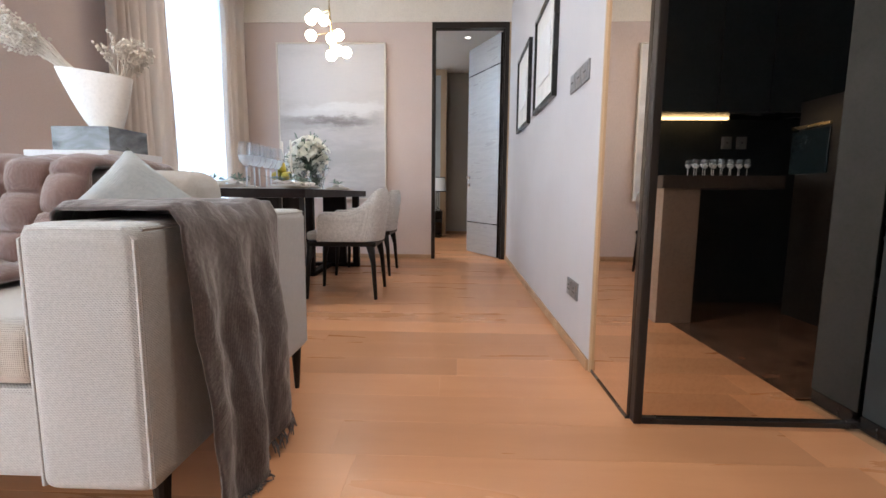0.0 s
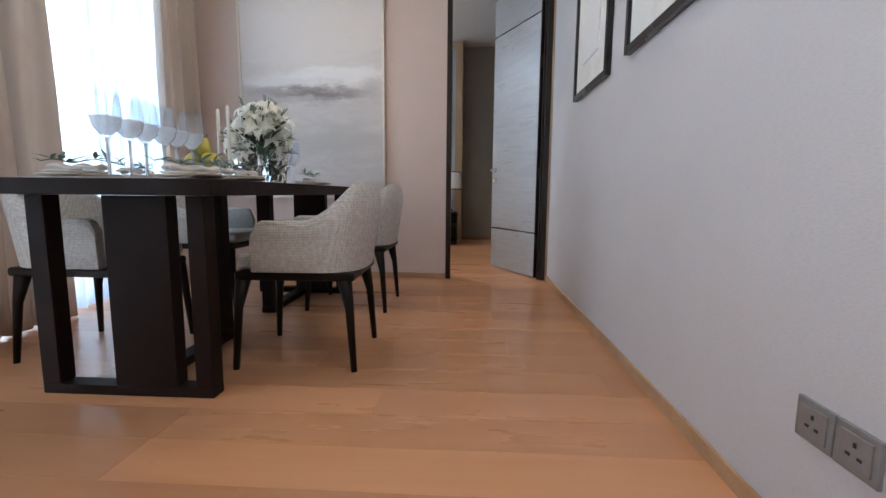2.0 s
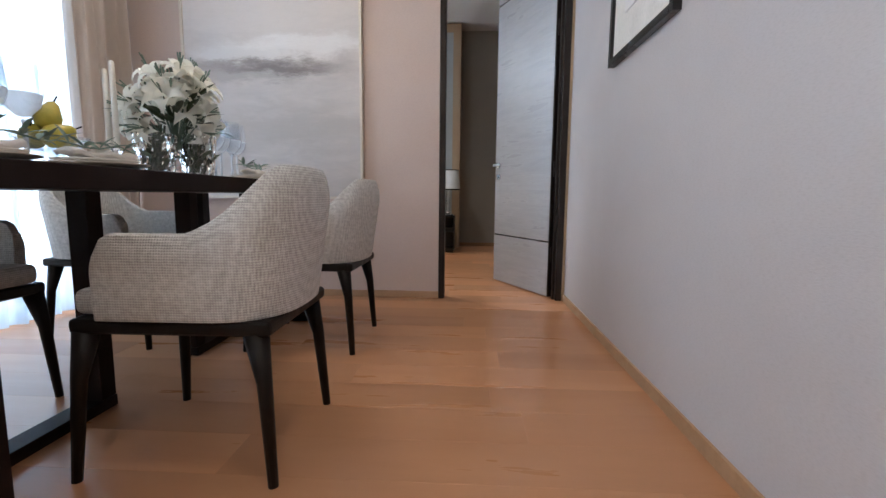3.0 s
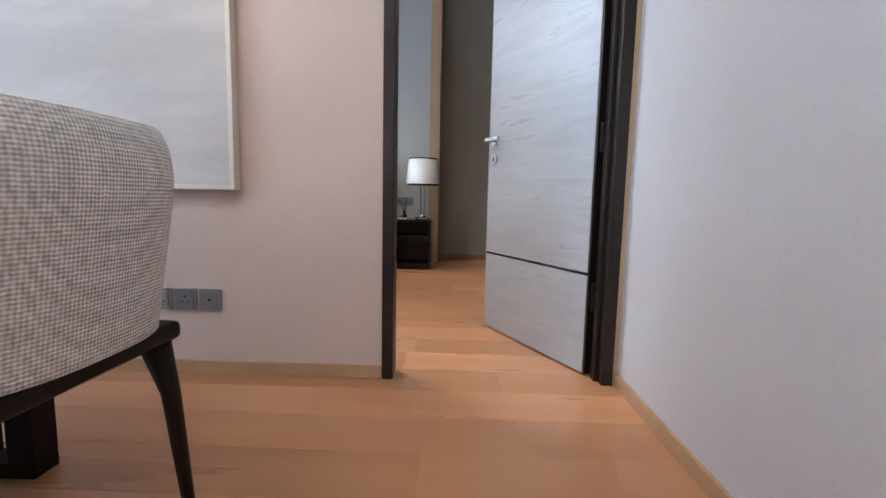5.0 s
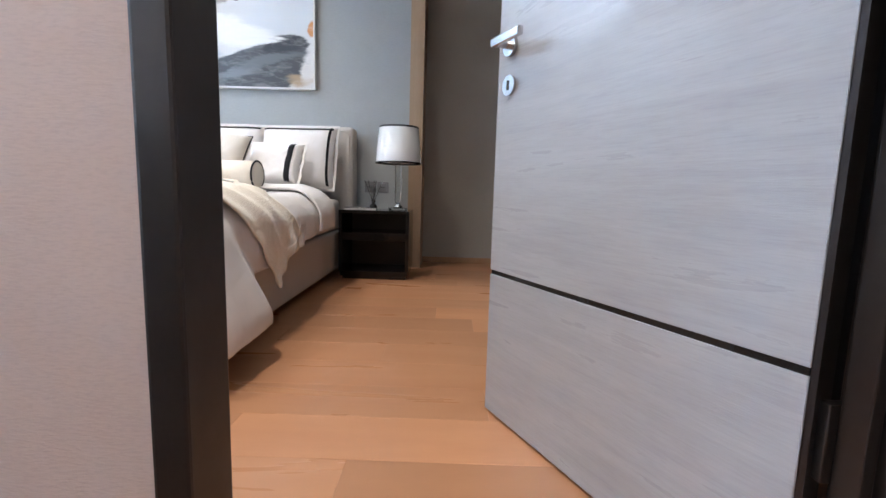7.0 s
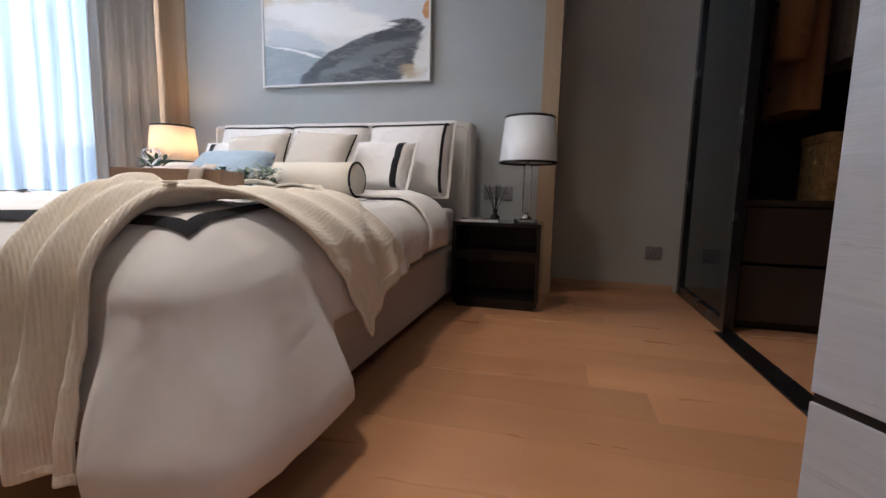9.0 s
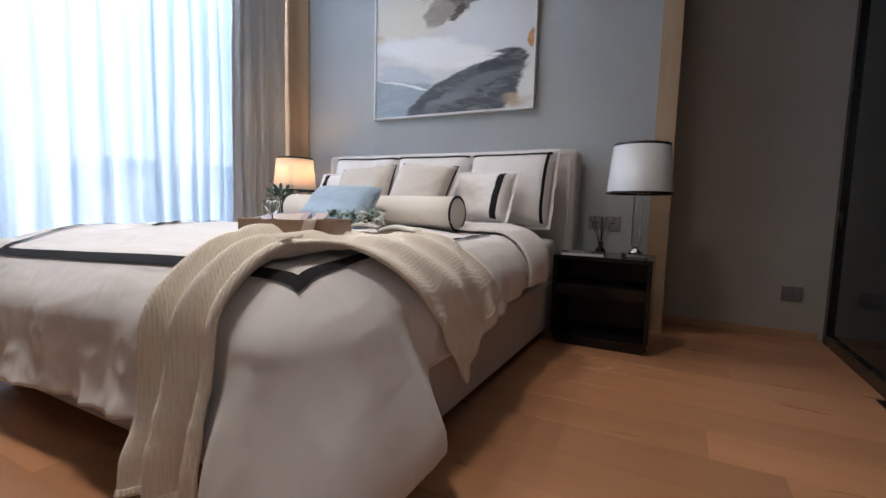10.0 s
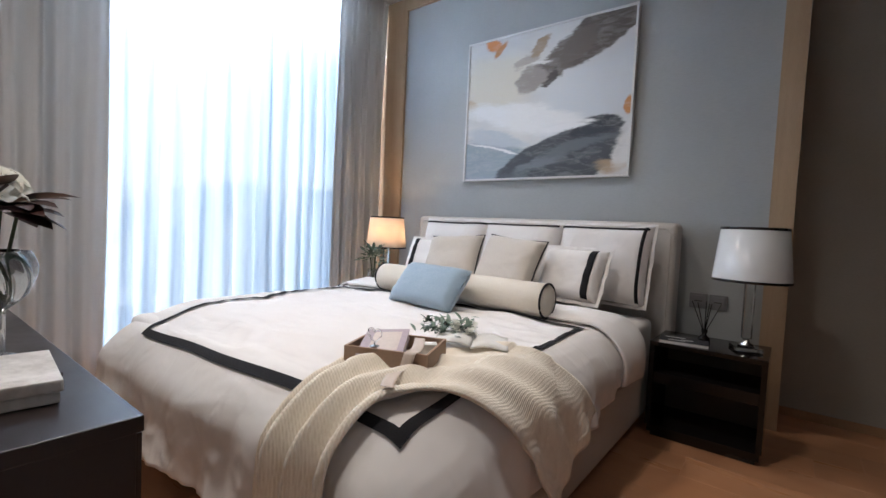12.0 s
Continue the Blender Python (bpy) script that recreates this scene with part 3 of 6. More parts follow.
# window wall of the living room: piers, sill and head round two openings
for nm, y0, y1, z0, z1 in (("wall_west_1", -3.3, -3.0, 0, H), ("wall_west_2", -1.0, -0.7, 0, H), ("wall_west_3", 2.78, 4.25, 0, H), ("wall_west_4", 6.25, YD, 0, H)):
    slab(nm, XW - 0.25, XW, y0, y1, z0, z1, mat=M["pinkwall"], label="blush wallpaper pier between the tall windows")
slab("wall_west_head", XW - 0.25, XW, -3.0, -1.0, 3.85, H, mat=M["cream"], label="cream wall above the window")
slab("wall_west_head_2", XW - 0.25, XW, -0.7, 2.78, 3.85, H, mat=M["cream"], label="cream wall above the window")
slab("wall_west_head_3", XW - 0.25, XW, 4.25, 6.25, 3.85, H, mat=M["cream"], label="cream wall above the window")
slab("wall_south", -3.4, 3.7, -3.4, -3.2, 0, H, mat=M["cream"], label="plain cream wall behind the sofa area")
slab("wall_kitchen_east", 3.5, 3.66, -3.2, 1.5, 0, H, mat=M["darkpanel"], label="dark slate kitchen side wall")
slab("wall_east_back", XR + 0.16, 3.66, 1.62, 1.78, 0, H, mat=M["cream"], label="plain wall behind the mirror")
# bedroom
slab("wall_bed_south", -4.4, -0.10, YB + 0.002, YB + 0.02, 0, H, mat=M["taupewall"], label="taupe wallpaper wall behind the console")
slab("wall_bed_south_2", 1.032, 2.4, YB + 0.002, YB + 0.02, 0, H, mat=M["taupewall"], label="taupe wallpaper wall beside the door")
slab("wall_bed_south_head", -0.10, 1.032, YB + 0.002, YB + 0.02, 3.56, H, mat=M["taupewall"], label="taupe wallpaper above the door")
slab("wall_head", -3.73, -0.14, YH, YK + 0.15, 0, 3.84, mat=M["bluewall"], label="blue-grey grasscloth panel behind the bed")
slab("wall_alcove", 0.0, 2.6, YK, YK + 0.15, 0, H, mat=M["taupewall"], label="taupe textured alcove wall")
slab("trim_post_right", -0.14, 0.0, YH - 0.03, YK + 0.15, 0, 3.98, mat=M["oak_post"], label="pale oak upright edging the bed panel", cat="trim")
slab("trim_post_left", -4.10, -3.73, YH - 0.03, YK + 0.15, 0, 3.98, mat=M["oak_post"], label="pale oak upright edging the bed panel", cat="trim")
slab("trim_head", -3.73, -0.14, YH - 0.03, YK + 0.15, 3.84, 3.98, mat=M["oak_post"], label="pale oak rail above the bed panel", cat="trim")
slab("wall_bed_corner", XB - 0.2, -4.10, YH + 0.02, YK + 0.15, 0, H, mat=M["taupewall"], label="taupe wall end behind the curtain")
slab("wall_bed_west_1", XB - 0.25, XB, YB + 0.02, 7.3, 0, H, mat=M["taupewall"], label="taupe pier beside the bedroom window")
slab("wall_bed_west_2", XB - 0.25, XB, 10.55, YH + 0.02, 0, H, mat=M["taupewall"], label="taupe pier beside the bedroom window")
slab("wall_bed_west_head", XB - 0.25, XB, 7.3, 10.55, 3.92, H, mat=M["taupewall"], label="taupe wall above the bedroom window")
slab("wall_closet_east", 2.45, 2.6, YB + 0.02, YK, 0, H, mat=M["closet"], label="dark brown closet side wall")

# skirting
for nm, a in (("baseboard_north", (-3.1, -0.118, YD - 0.016, YD, 0, 0.066)), ("baseboard_east", (XR - 0.016, XR, 2.1, YD - 0.02, 0, 0.066)),
              ("baseboard_alcove", (0.002, 1.06, YK - 0.016, YK, 0, 0.066)), ("baseboard_west", (XW, XW + 0.016, 2.78, 4.25, 0, 0.066)),
              ("baseboard_bed_south", (-4.3, -0.12, YB + 0.02, YB + 0.036, 0, 0.066))):
    slab(nm, *a, mat=M["oak_trim"], label="low oak skirting board", cat="baseboard", bevel=0.004)


def window(name, x, y0, y1, z1, mullions):
    w = thing(name, "tall dark-framed window behind sheer voile", "window", (x, (y0 + y1) / 2, 0))
    structure(w)
    w.matrix_world = Matrix.Identity(4)
    for a in ((y0, y0 + 0.06, 0, z1), (y1 - 0.06, y1, 0, z1)):
        part("window_frame", box(x - 0.05, x + 0.05, *a), M["plate"], w)
    for a in ((y0 + 0.06, y1 - 0.06, 0, 0.08), (y0 + 0.06, y1 - 0.06, z1 - 0.08, z1)):
        part("window_frame", box(x - 0.05, x + 0.05, *a), M["plate"], w)
    ys = [y0 + 0.06] + list(mullions) + [y1 - 0.06]
    for y in mullions:
        part("mullion", box(x - 0.045, x + 0.045, y - 0.03, y + 0.03, 0.08, z1 - 0.08), M["plate"], w)
    for a, b in zip(ys, ys[1:]):
        p = part("pane", box(x - 0.004, x + 0.004, a + 0.03, b - 0.03, 0.08, z1 - 0.08), M["pane"], w)
        p.visible_shadow = False
    return w


window("window_1", XW - 0.14, 4.25, 6.25, 3.85, [5.25])
window("window_2", XW - 0.14, -0.7, 2.78, 3.85, [1.05])
# unseen window, added as the opening for the entry fill light
window("window_3", XW - 0.14, -3.0, -1.0, 3.85, [])
window("window_4", XB - 0.14, 7.3, 10.55, 3.92, [9.55])


def drape(name, x, y0, y1, z0, z1, folds, depth, mat, label, cat="curtain", seed=0, thick=0.006, pinch=0.0):
    """Hanging cloth along y with uneven folds that deepen towards the hem."""
    rnd = random.Random(seed)
    ph = [rnd.uniform(0, 6.28) for _ in range(4)]

    def f(u, v):
        y = y0 + (y1 - y0) * u + 0.02 * math.sin(7 * u + ph[0]) * (1 - v)
        y = (y - (y0 + y1) / 2) * (1 - pinch * v) + (y0 + y1) / 2
        a = 2 * math.pi * folds * (u + 0.05 * math.sin(5 * u + ph[1]))
        d = depth * (0.75 + 0.35 * math.sin(3.3 * u * folds + ph[2]))
        w = math.sin(a) + 0.3 * math.sin(2 * a + ph[3])
        return (x + d * w * (0.75 + 0.25 * (1 - v)) + 0.01 * math.sin(9 * v + 11 * u), y + 0.012 * math.sin(a * 0.5 + 4 * v), z0 + (z1 - z0) * v)
    b = grid(f, int(folds * 14), 14, thick)
    return tagged(part(name, b, mat, smooth=True), label, cat)


drape("curtain", XW + 0.19, 3.80, 4.68, 0.02, 3.9, 7, 0.055, M["curtain"], "beige full-length curtain gathered beside the dining window", seed=1)
drape("curtain", XW + 0.19, 5.86, 6.52, 0.02, 3.9, 6, 0.05, M["curtain"], "beige full-length curtain gathered in the dining corner", seed=2)
drape("sheer_curtain", XW + 0.06, 4.3, 6.3, 0.02, 3.88, 13, 0.045, M["sheer"], "white sheer voile across the dining window, blue daylight in its colour", seed=3, thick=0)
drape("sheer_curtain", XW + 0.06, -0.6, 2.76, 0.02, 3.88, 24, 0.028, M["sheer"], "white sheer voile across the living window, blue daylight in its colour", seed=4, thick=0)
drape("curtain", XB + 0.30, 9.98, 10.70, 0.02, 3.96, 7, 0.05, M["curtain_grey"], "grey-beige full-length curtain gathered beside the bed", seed=5)
drape("curtain", XB + 0.22, 7.05, 7.93, 0.02, 3.96, 6, 0.06, M["curtain_grey"], "grey-beige full-length curtain gathered behind the console", seed=6)
drape("sheer_curtain", XB + 0.08, 7.5, 10.3, 0.02, 3.94, 17, 0.07, M["sheer"], "white sheer voile across the bedroom window, blue daylight in its colour", seed=7, thick=0)
for x, y0, y1, z in ((XW + 0.12, 3.7, YD - 0.02, 3.9), (XB + 0.15, 7.0, YH - 0.04, 3.96)):
    slab("curtain_track", x - 0.14, x + 0.14, y0, y1, z + 0.003, z + 0.03, mat=M["ceiling"], label="slim white curtain track under the ceiling", cat="trim")

# ---- door between the rooms ----
dr = structure(thing("door_frame", "dark bronze door casing", "door frame", (0.45, YD, 0)))
dr.matrix_world = Matrix.Identity(4)
part("jamb", box(-0.118, -0.062, YD - 0.02, YB + 0.024, 0, 3.54, 0.006), M["bronze"], dr)
part("jamb", box(0.972, 1.030, YD - 0.02, YB + 0.03, 0, 3.54, 0.004), M["bronze"], dr)
part("jamb", box(0.950, 0.972, YD + 0.03, YB + 0.002, 0, 3.46, 0.003), M["bronze"], dr)
part("head", box(-0.118, 1.030, YD - 0.022, YB + 0.032, 3.46, 3.542, 0.004), M["bronze"], dr)
for z in (0.35, 1.15, 2.4, 3.1):
    part("hinge", box(0.936, 0.972, YB + 0.004, YB + 0.026, z, z + 0.14, 0.003), M["bronze"], dr)
slab("trim_door_side", 1.031, XR - 0.001, YD - 0.012, YD + 0.012, 0, 3.56, mat=M["oak_post"], label="thin pale oak strip between door casing and wall", cat="trim")

leaf = thing("door_1", "grey limed wood door with dark inlaid grooves, standing open", "door", (0.940, 6.70, 0), rz=-63)
structure(leaf)
# leaf runs along local -x from the hinge
LW, LT = 1.0, 0.06
for z0, z1 in ((0.012, 0.527), (0.543, 2.99), (3.006, 3.44)):
    part("door_panel", box(-LW, 0, -LT / 2, LT / 2, z0, z1, 0.002), M["greywood"], leaf)
for z in (0.527, 2.99):
    part("groove", box(-LW + 0.002, -0.002, -LT / 2 + 0.005, LT / 2 - 0.005, z, z + 0.016), M["black"], leaf, "dark inlaid groove")
part("door_edge", box(0.0, 0.012, -LT / 2 + 0.004, LT / 2 - 0.004, 0.012, 3.44), M["bronze"], leaf, "dark hinge edge")
for side in (-1, 1):
    s = side * LT / 2
    part("rosette", tube([(-LW + 0.075, s, 1.30), (-LW + 0.075, s + side * 0.014, 1.30)], 0.033, 20), M["chrome"], leaf, "round chrome rose")
    h = part("door_handle", tube([(-LW + 0.075, s + side * 0.01, 1.30), (-LW + 0.075, s + side * 0.066, 1.30)], 0.012, 12), M["chrome"], leaf, "chrome lever handle")
    part("lever", box(-LW + 0.06, -LW + 0.215, min(s + side * 0.056, s + side * 0.076), max(s + side * 0.056, s + side * 0.076), 1.288, 1.314, 0.005), M["chrome"], h)
    k = part("key_plate", tube([(-LW + 0.075, s, 1.175), (-LW + 0.075, s + side * 0.01, 1.175)], 0.033, 20), M["chrome"], leaf, "round chrome keyhole plate")
    part("keyhole", box(-LW + 0.07, -LW + 0.08, min(s + side * 0.009, s + side * 0.012), max(s + side * 0.009, s + side * 0.012), 1.16, 1.19), M["socket_black"], k)


# ---- wall plates ----
def plates(name, label, count, w, h, gap, m, holes):
    t = thing(name, label, "socket" if "socket" in name else "switch", group="wall plates")
    for i in range(count):
        x = (i - (count - 1) / 2) * (w + gap)
        p = part("plate", box(x - w / 2, x + w / 2, -0.012, 0, -h / 2, h / 2, 0.003), M["plate"], t)
        part("rim", box(x - w * 0.36, x + w * 0.36, -0.016, -0.011, -h * 0.36, h * 0.36, 0.002), M["plate"], p)
        for hx, hz, hw, hh in holes[i % len(holes)]:
            part("slot", box(x + hx - hw / 2, x + hx + hw / 2, -0.018, -0.0155, hz - hh / 2, hz + hh / 2), M["socket_black"], p)
    t.matrix_world = m
    return t


pin = [(0, 0.016, 0.008, 0.012), (-0.016, -0.012, 0.012, 0.007), (0.016, -0.012, 0.012, 0.007)]
one = [(0, 0, 0.016, 0.012)]
plates("wall_socket", "row of four grey metal socket plates on the blush wall", 4, 0.112, 0.108, 0.012, pose(-1.165, YD, 0.38), [one, pin, pin, one])
plates("wall_socket", "pair of grey metal socket plates low on the pale wall", 2, 0.125, 0.112, 0.004, pose(XR, 2.503, 0.40, rz=-90), [pin])
plates("light_switch", "three grey metal switch plates on the pale wall", 3, 0.135, 0.118, 0.012, pose(XR, 2.55, 1.748, rz=-90), [[(0, 0, 0.05, 0.006)]])
plates("wall_socket", "grey metal socket plate low on the taupe wall", 1, 0.135, 0.115, 0, pose(0.88, YK, 0.35), [pin])
plates("light_switch", "pair of silver switch plates above the bedside table", 2, 0.12, 0.115, 0.012, pose(-0.475, YH, 0.85), [[(0, 0, 0.05, 0.006)]])
plates("light_switch", "pair of silver switch plates above the bedside table", 2, 0.12, 0.115, 0.012, pose(-3.45, YH, 0.85), [[(0, 0, 0.05, 0.006)]])


# ---- pictures ----
def picture(name, label, w, h, art, frame_mat, fw, depth, mount=0.0, m=None, glazed=False):
    t = thing(name, label, "picture")
    inset = mount or fw * 0.6
    part("canvas" if not mount else "print", box(-w / 2 + inset, w / 2 - inset, -depth * 0.72, -depth * 0.3, -h / 2 + inset, h / 2 - inset), art, t)
    if mount:
        part("mount", box(-w / 2 + fw * 0.5, w / 2 - fw * 0.5, -depth * 0.5, -0.004, -h / 2 + fw * 0.5, h / 2 - fw * 0.5), M["paper"], t, "white card mount")
    for a in ((-w / 2, -w / 2 + fw, -h / 2, h / 2), (w / 2 - fw, w / 2, -h / 2, h / 2)):
        part("frame_bar", box(a[0], a[1], -depth, 0, a[2], a[3], 0.002), frame_mat, t)
    for a in ((-h / 2, -h / 2 + fw), (h / 2 - fw, h / 2)):
        part("frame_bar", box(-w / 2 + fw, w / 2 - fw, -depth, 0, a[0], a[1], 0.002), frame_mat, t)
    t.matrix_world = m
    return t


picture("painting", "large misty grey abstract seascape in a champagne frame", 1.65, 2.32, M["art_sea"], M["champagne"], 0.022, 0.06, m=pose(-1.638, YD, 2.085))
picture("painting", "stormy abstract painting in grey, black and rust, silver frame", 1.69, 1.42, M["art_storm"], M["silver"], 0.018, 0.05, m=pose(-1.955, YH, 2.53))
picture("framed_print", "pencil sketch with white mount in a black frame", 0.90, 0.88, M["art_sketch"], M["black"], 0.04, 0.04, 0.24, pose(XR, 4.965, 2.21, rz=-90))
picture("framed_print", "pencil sketch with white mount in a black frame", 0.92, 0.88, M["art_sketch"], M["black"], 0.04, 0.04, 0.22, pose(XR, 3.70, 2.225, rz=-90))

# ---- mirrored corner and kitchen ----
mir = thing("mirror_wall", "floor-to-ceiling bronze mirror on the hall corner, black metal edging", "mirror")
structure(mir)
part("mirror_pane", box(XR + 0.012, XR + 0.03, 1.542, 2.078, 0.016, H), M["mirror"], mir)
part("mirror_pane", box(1.118, 2.068, 1.512, 1.53, 0.028, H), M["mirror"], mir)
part("backing", box(XR + 0.031, 2.3, 1.531, 1.62, 0, H), M["black"], mir)
part("backing", box(XR + 0.031, XR + 0.16, 1.62, 2.1, 0, H), M["black"], mir)
part("corner_post", box(XR + 0.026, 1.118, 1.492, 1.542, 0, H, 0.006), M["bronze"], mir, "black metal corner post")
part("brass_edge", box(XR - 0.002, XR + 0.03, 2.078, 2.10, 0, H, 0.003), M["oak_post"], mir, "pale gold edging strip")
part("base_rail", box(XR + 0.008, XR + 0.03, 1.542, 2.078, 0, 0.016), M["black"], mir)
part("base_rail", box(1.118, 2.068, 1.495, 1.53, 0, 0.028, 0.003), M["black"], mir)
tall = thing("tall_cabinet", "dark slate tall cabinet end beside the mirror", "cabinet")
part("body", box(2.07, 2.9, 1.24, 1.5, 0.06, H - 0.01, 0.003), M["darkpanel"], tall)
part("plinth", box(2.06, 2.88, 1.26, 1.49, 0, 0.06), M["black"], tall)

slab("floor_kitchen", 2.0, 3.5, -3.2, 1.235, -0.008, 0.004, mat=M["darkmarble"], label="dark brown veined marble kitchen floor", cat="floor")
bar = thing("bar_counter", "brown-grey bar counter on a panel leg, open beneath", "counter")
part("end_panel", box(1.88, 2.16, -0.16, -0.10, 0, 1.07, 0.003), M["laminate"], bar)
part("end_panel", box(1.88, 1.94, -0.72, -0.16, 0, 1.07, 0.003), M["laminate"], bar)
part("worktop", box(1.86, 2.78, -0.78, -0.08, 1.07, 1.17, 0.004), M["closet"], bar)
kc = slab("wall_kitchen_back", 1.86, 3.5, -1.0, -0.85, 0, H, mat=M["darkpanel"], label="dark glossy kitchen splashback wall")
for i, (x0, x1) in enumerate(((1.9, 2.44), (2.446, 2.86), (2.866, 3.49))):
    c = thing("wall_cabinet", "flat dark slate wall cupboard", "cabinet", group="kitchen wall cupboards")
    part("body", box(x0, x1, -0.85, -0.49, 1.71, 3.95), M["black"], c)
    part("door", box(x0 + 0.002, x1 - 0.002, -0.488, -0.468, 1.71, 3.95, 0.002), M["darkpanel"], c)
strip = thing("led_strip", "warm light strip under the wall cupboards", "lamp")
part("diffuser", box(1.95, 2.68, -0.75, -0.71, 1.688, 1.709), M["led"], strip)
oven = thing("oven_unit", "built-in oven with a glass window in a dark tower", "oven")
part("tower", box(3.12, 3.49, -0.464, 0.5, 0.0, 1.785, 0.003), M["darkbrown"], oven)
part("window", box(3.105, 3.119, -0.52, -0.13, 1.20, 1.55, 0.003), M["blackglass"], oven)
part("trim_bar", box(3.095, 3.119, -0.52, -0.13, 1.565, 1.59, 0.003), M["brass"], oven)
for x in (2.75, 2.885):
    plates("wall_socket", "white socket plate on the dark splashback", 1, 0.09, 0.11, 0, pose(x, -0.845, 1.5, rz=180), [one])


# ---- wardrobe in the bedroom ----
wd = thing("wardrobe_sliding_door", "black glass sliding wardrobe door in a black frame", "sliding door")
part("pane", box(1.115, 1.13, 9.98, 11.06, 0.08, 3.9), M["blackglass"], wd)
for y in (9.91, 11.06):
    part("stile", box(1.09, 1.15, y, y + 0.075, 0.0, 3.96, 0.003), M["black"], wd)
part("rail", box(1.092, 1.148, 9.985, 11.06, 0.0, 0.08), M["black"], wd)
part("rail", box(1.092, 1.148, 9.985, 11.06, 3.9, 3.96), M["black"], wd)
slab("threshold", 1.04, 1.16, 7.4, 9.905, -0.005, 0.008, mat=M["black"], label="black floor track of the sliding wardrobe door", cat="threshold")
slab("wall_closet_south", 1.1, 2.45, 7.25, 7.4, 0, H, mat=M["closet"], label="dark brown closet end wall")
slab("closet_head", 1.09, 1.15, 7.4, 11.14, 3.965, H - 0.002, mat=M["black"], label="black head rail above the wardrobe doors", cat="trim")
cl = thing("wardrobe", "dark brown open wardrobe with drawers, shelf and hanging space", "wardrobe")
part("side_panel", box(1.17, 1.20, 10.05, 11.13, 0, 3.9), M["closet"], cl)
part("side_panel", box(2.41, 2.44, 10.05, 11.13, 0, 3.9), M["closet"], cl)
part("back_panel", box(1.20, 2.41, 11.10, 11.13, 0, 3.9), M["closet"], cl)
part("shelf", box(1.20, 2.41, 10.06, 11.1, 0.80, 0.84), M["closet"], cl)
for i, (z0, z1) in enumerate(((0.06, 0.42), (0.44, 0.79))):
    d = part("drawer_front", box(1.205, 2.405, 10.05, 10.075, z0, z1, 0.003), M["closet"], cl)
part("plinth", box(1.20, 2.41, 10.1, 10.14, 0, 0.06), M["black"], cl)
part("hanging_rail", tube([(1.2, 10.55, 2.75), (2.41, 10.55, 2.75)], 0.015, 10), M["chrome"], cl, "chrome hanging rail")


def garment(name, label, mat, x, y, z0, z1, w, d, sleeve=None, hanger=2.74):
    t = thing(name, label, "garment")

    def f(u, v):
        a = 2 * math.pi * u
        k = 0.55 + 0.45 * smooth(0, 0.3, 1 - v) if v > 0.7 else 1.0
        fold = 1 + 0.10 * math.sin(5 * a) * (1 - v)
        return (x + d / 2 * math.cos(a) * fold * (0.9 if v > 0.9 else 1), y + w / 2 * math.sin(a) * fold * k, z0 + (z1 - z0) * v)
    part("body", grid(f, 36, 14), mat, t, smooth=True)
    if sleeve:
        s = part("sleeve", tube([(x - d * 0.2, y - w * 0.42, z1 - 0.12), (x - d * 0.55, y - w * 0.55, z1 - 0.5), (x - d * 0.6, y - w * 0.56, sleeve)], [0.09, 0.10, 0.085], 14), mat, t, smooth=True)
        part("cuff_strap", tube([(x - d * 0.6, y - w * 0.56, sleeve + 0.12), (x - d * 0.6, y - w * 0.56, sleeve + 0.15)], 0.094, 14), mat, s)
        for k in range(3):
            part("button", tube([(x - d * 0.53, y + 0.06 * (k % 2), z1 - 0.5 - 0.28 * k), (x - d * 0.56, y + 0.06 * (k % 2), z1 - 0.5 - 0.28 * k)], 0.018, 10), M["black"], t)
    part("hanger", tube([(x, y, z1 - 0.02), (x, y, hanger), (x, y + 0.02, hanger + 0.03)], 0.006, 6), M["chrome"], t)
    return t


garment("coat", "camel double-breasted wool coat on a hanger", M["camel"], 1.55, 10.5, 1.42, 2.66, 0.55, 0.24, 1.72)
garment("jacket", "grey tweed jacket on a hanger", M["greytweed"], 1.86, 10.5, 1.75, 2.66, 0.50, 0.22)
garment("dress", "dark patterned dress on a hanger", M["piping"], 2.06, 10.5, 1.25, 2.66, 0.5, 0.16)
bx = thing("storage_box", "ochre patterned storage box on the wardrobe shelf", "box", (1.80, 10.28, 0.842))
part("body", box(-0.17, 0.17, -0.16, 0.16, 0, 0.36, 0.004), M["pattern"], bx)
part("lid", box(-0.175, 0.175, -0.165, 0.165, 0.361, 0.42, 0.004), M["pattern"], bx)


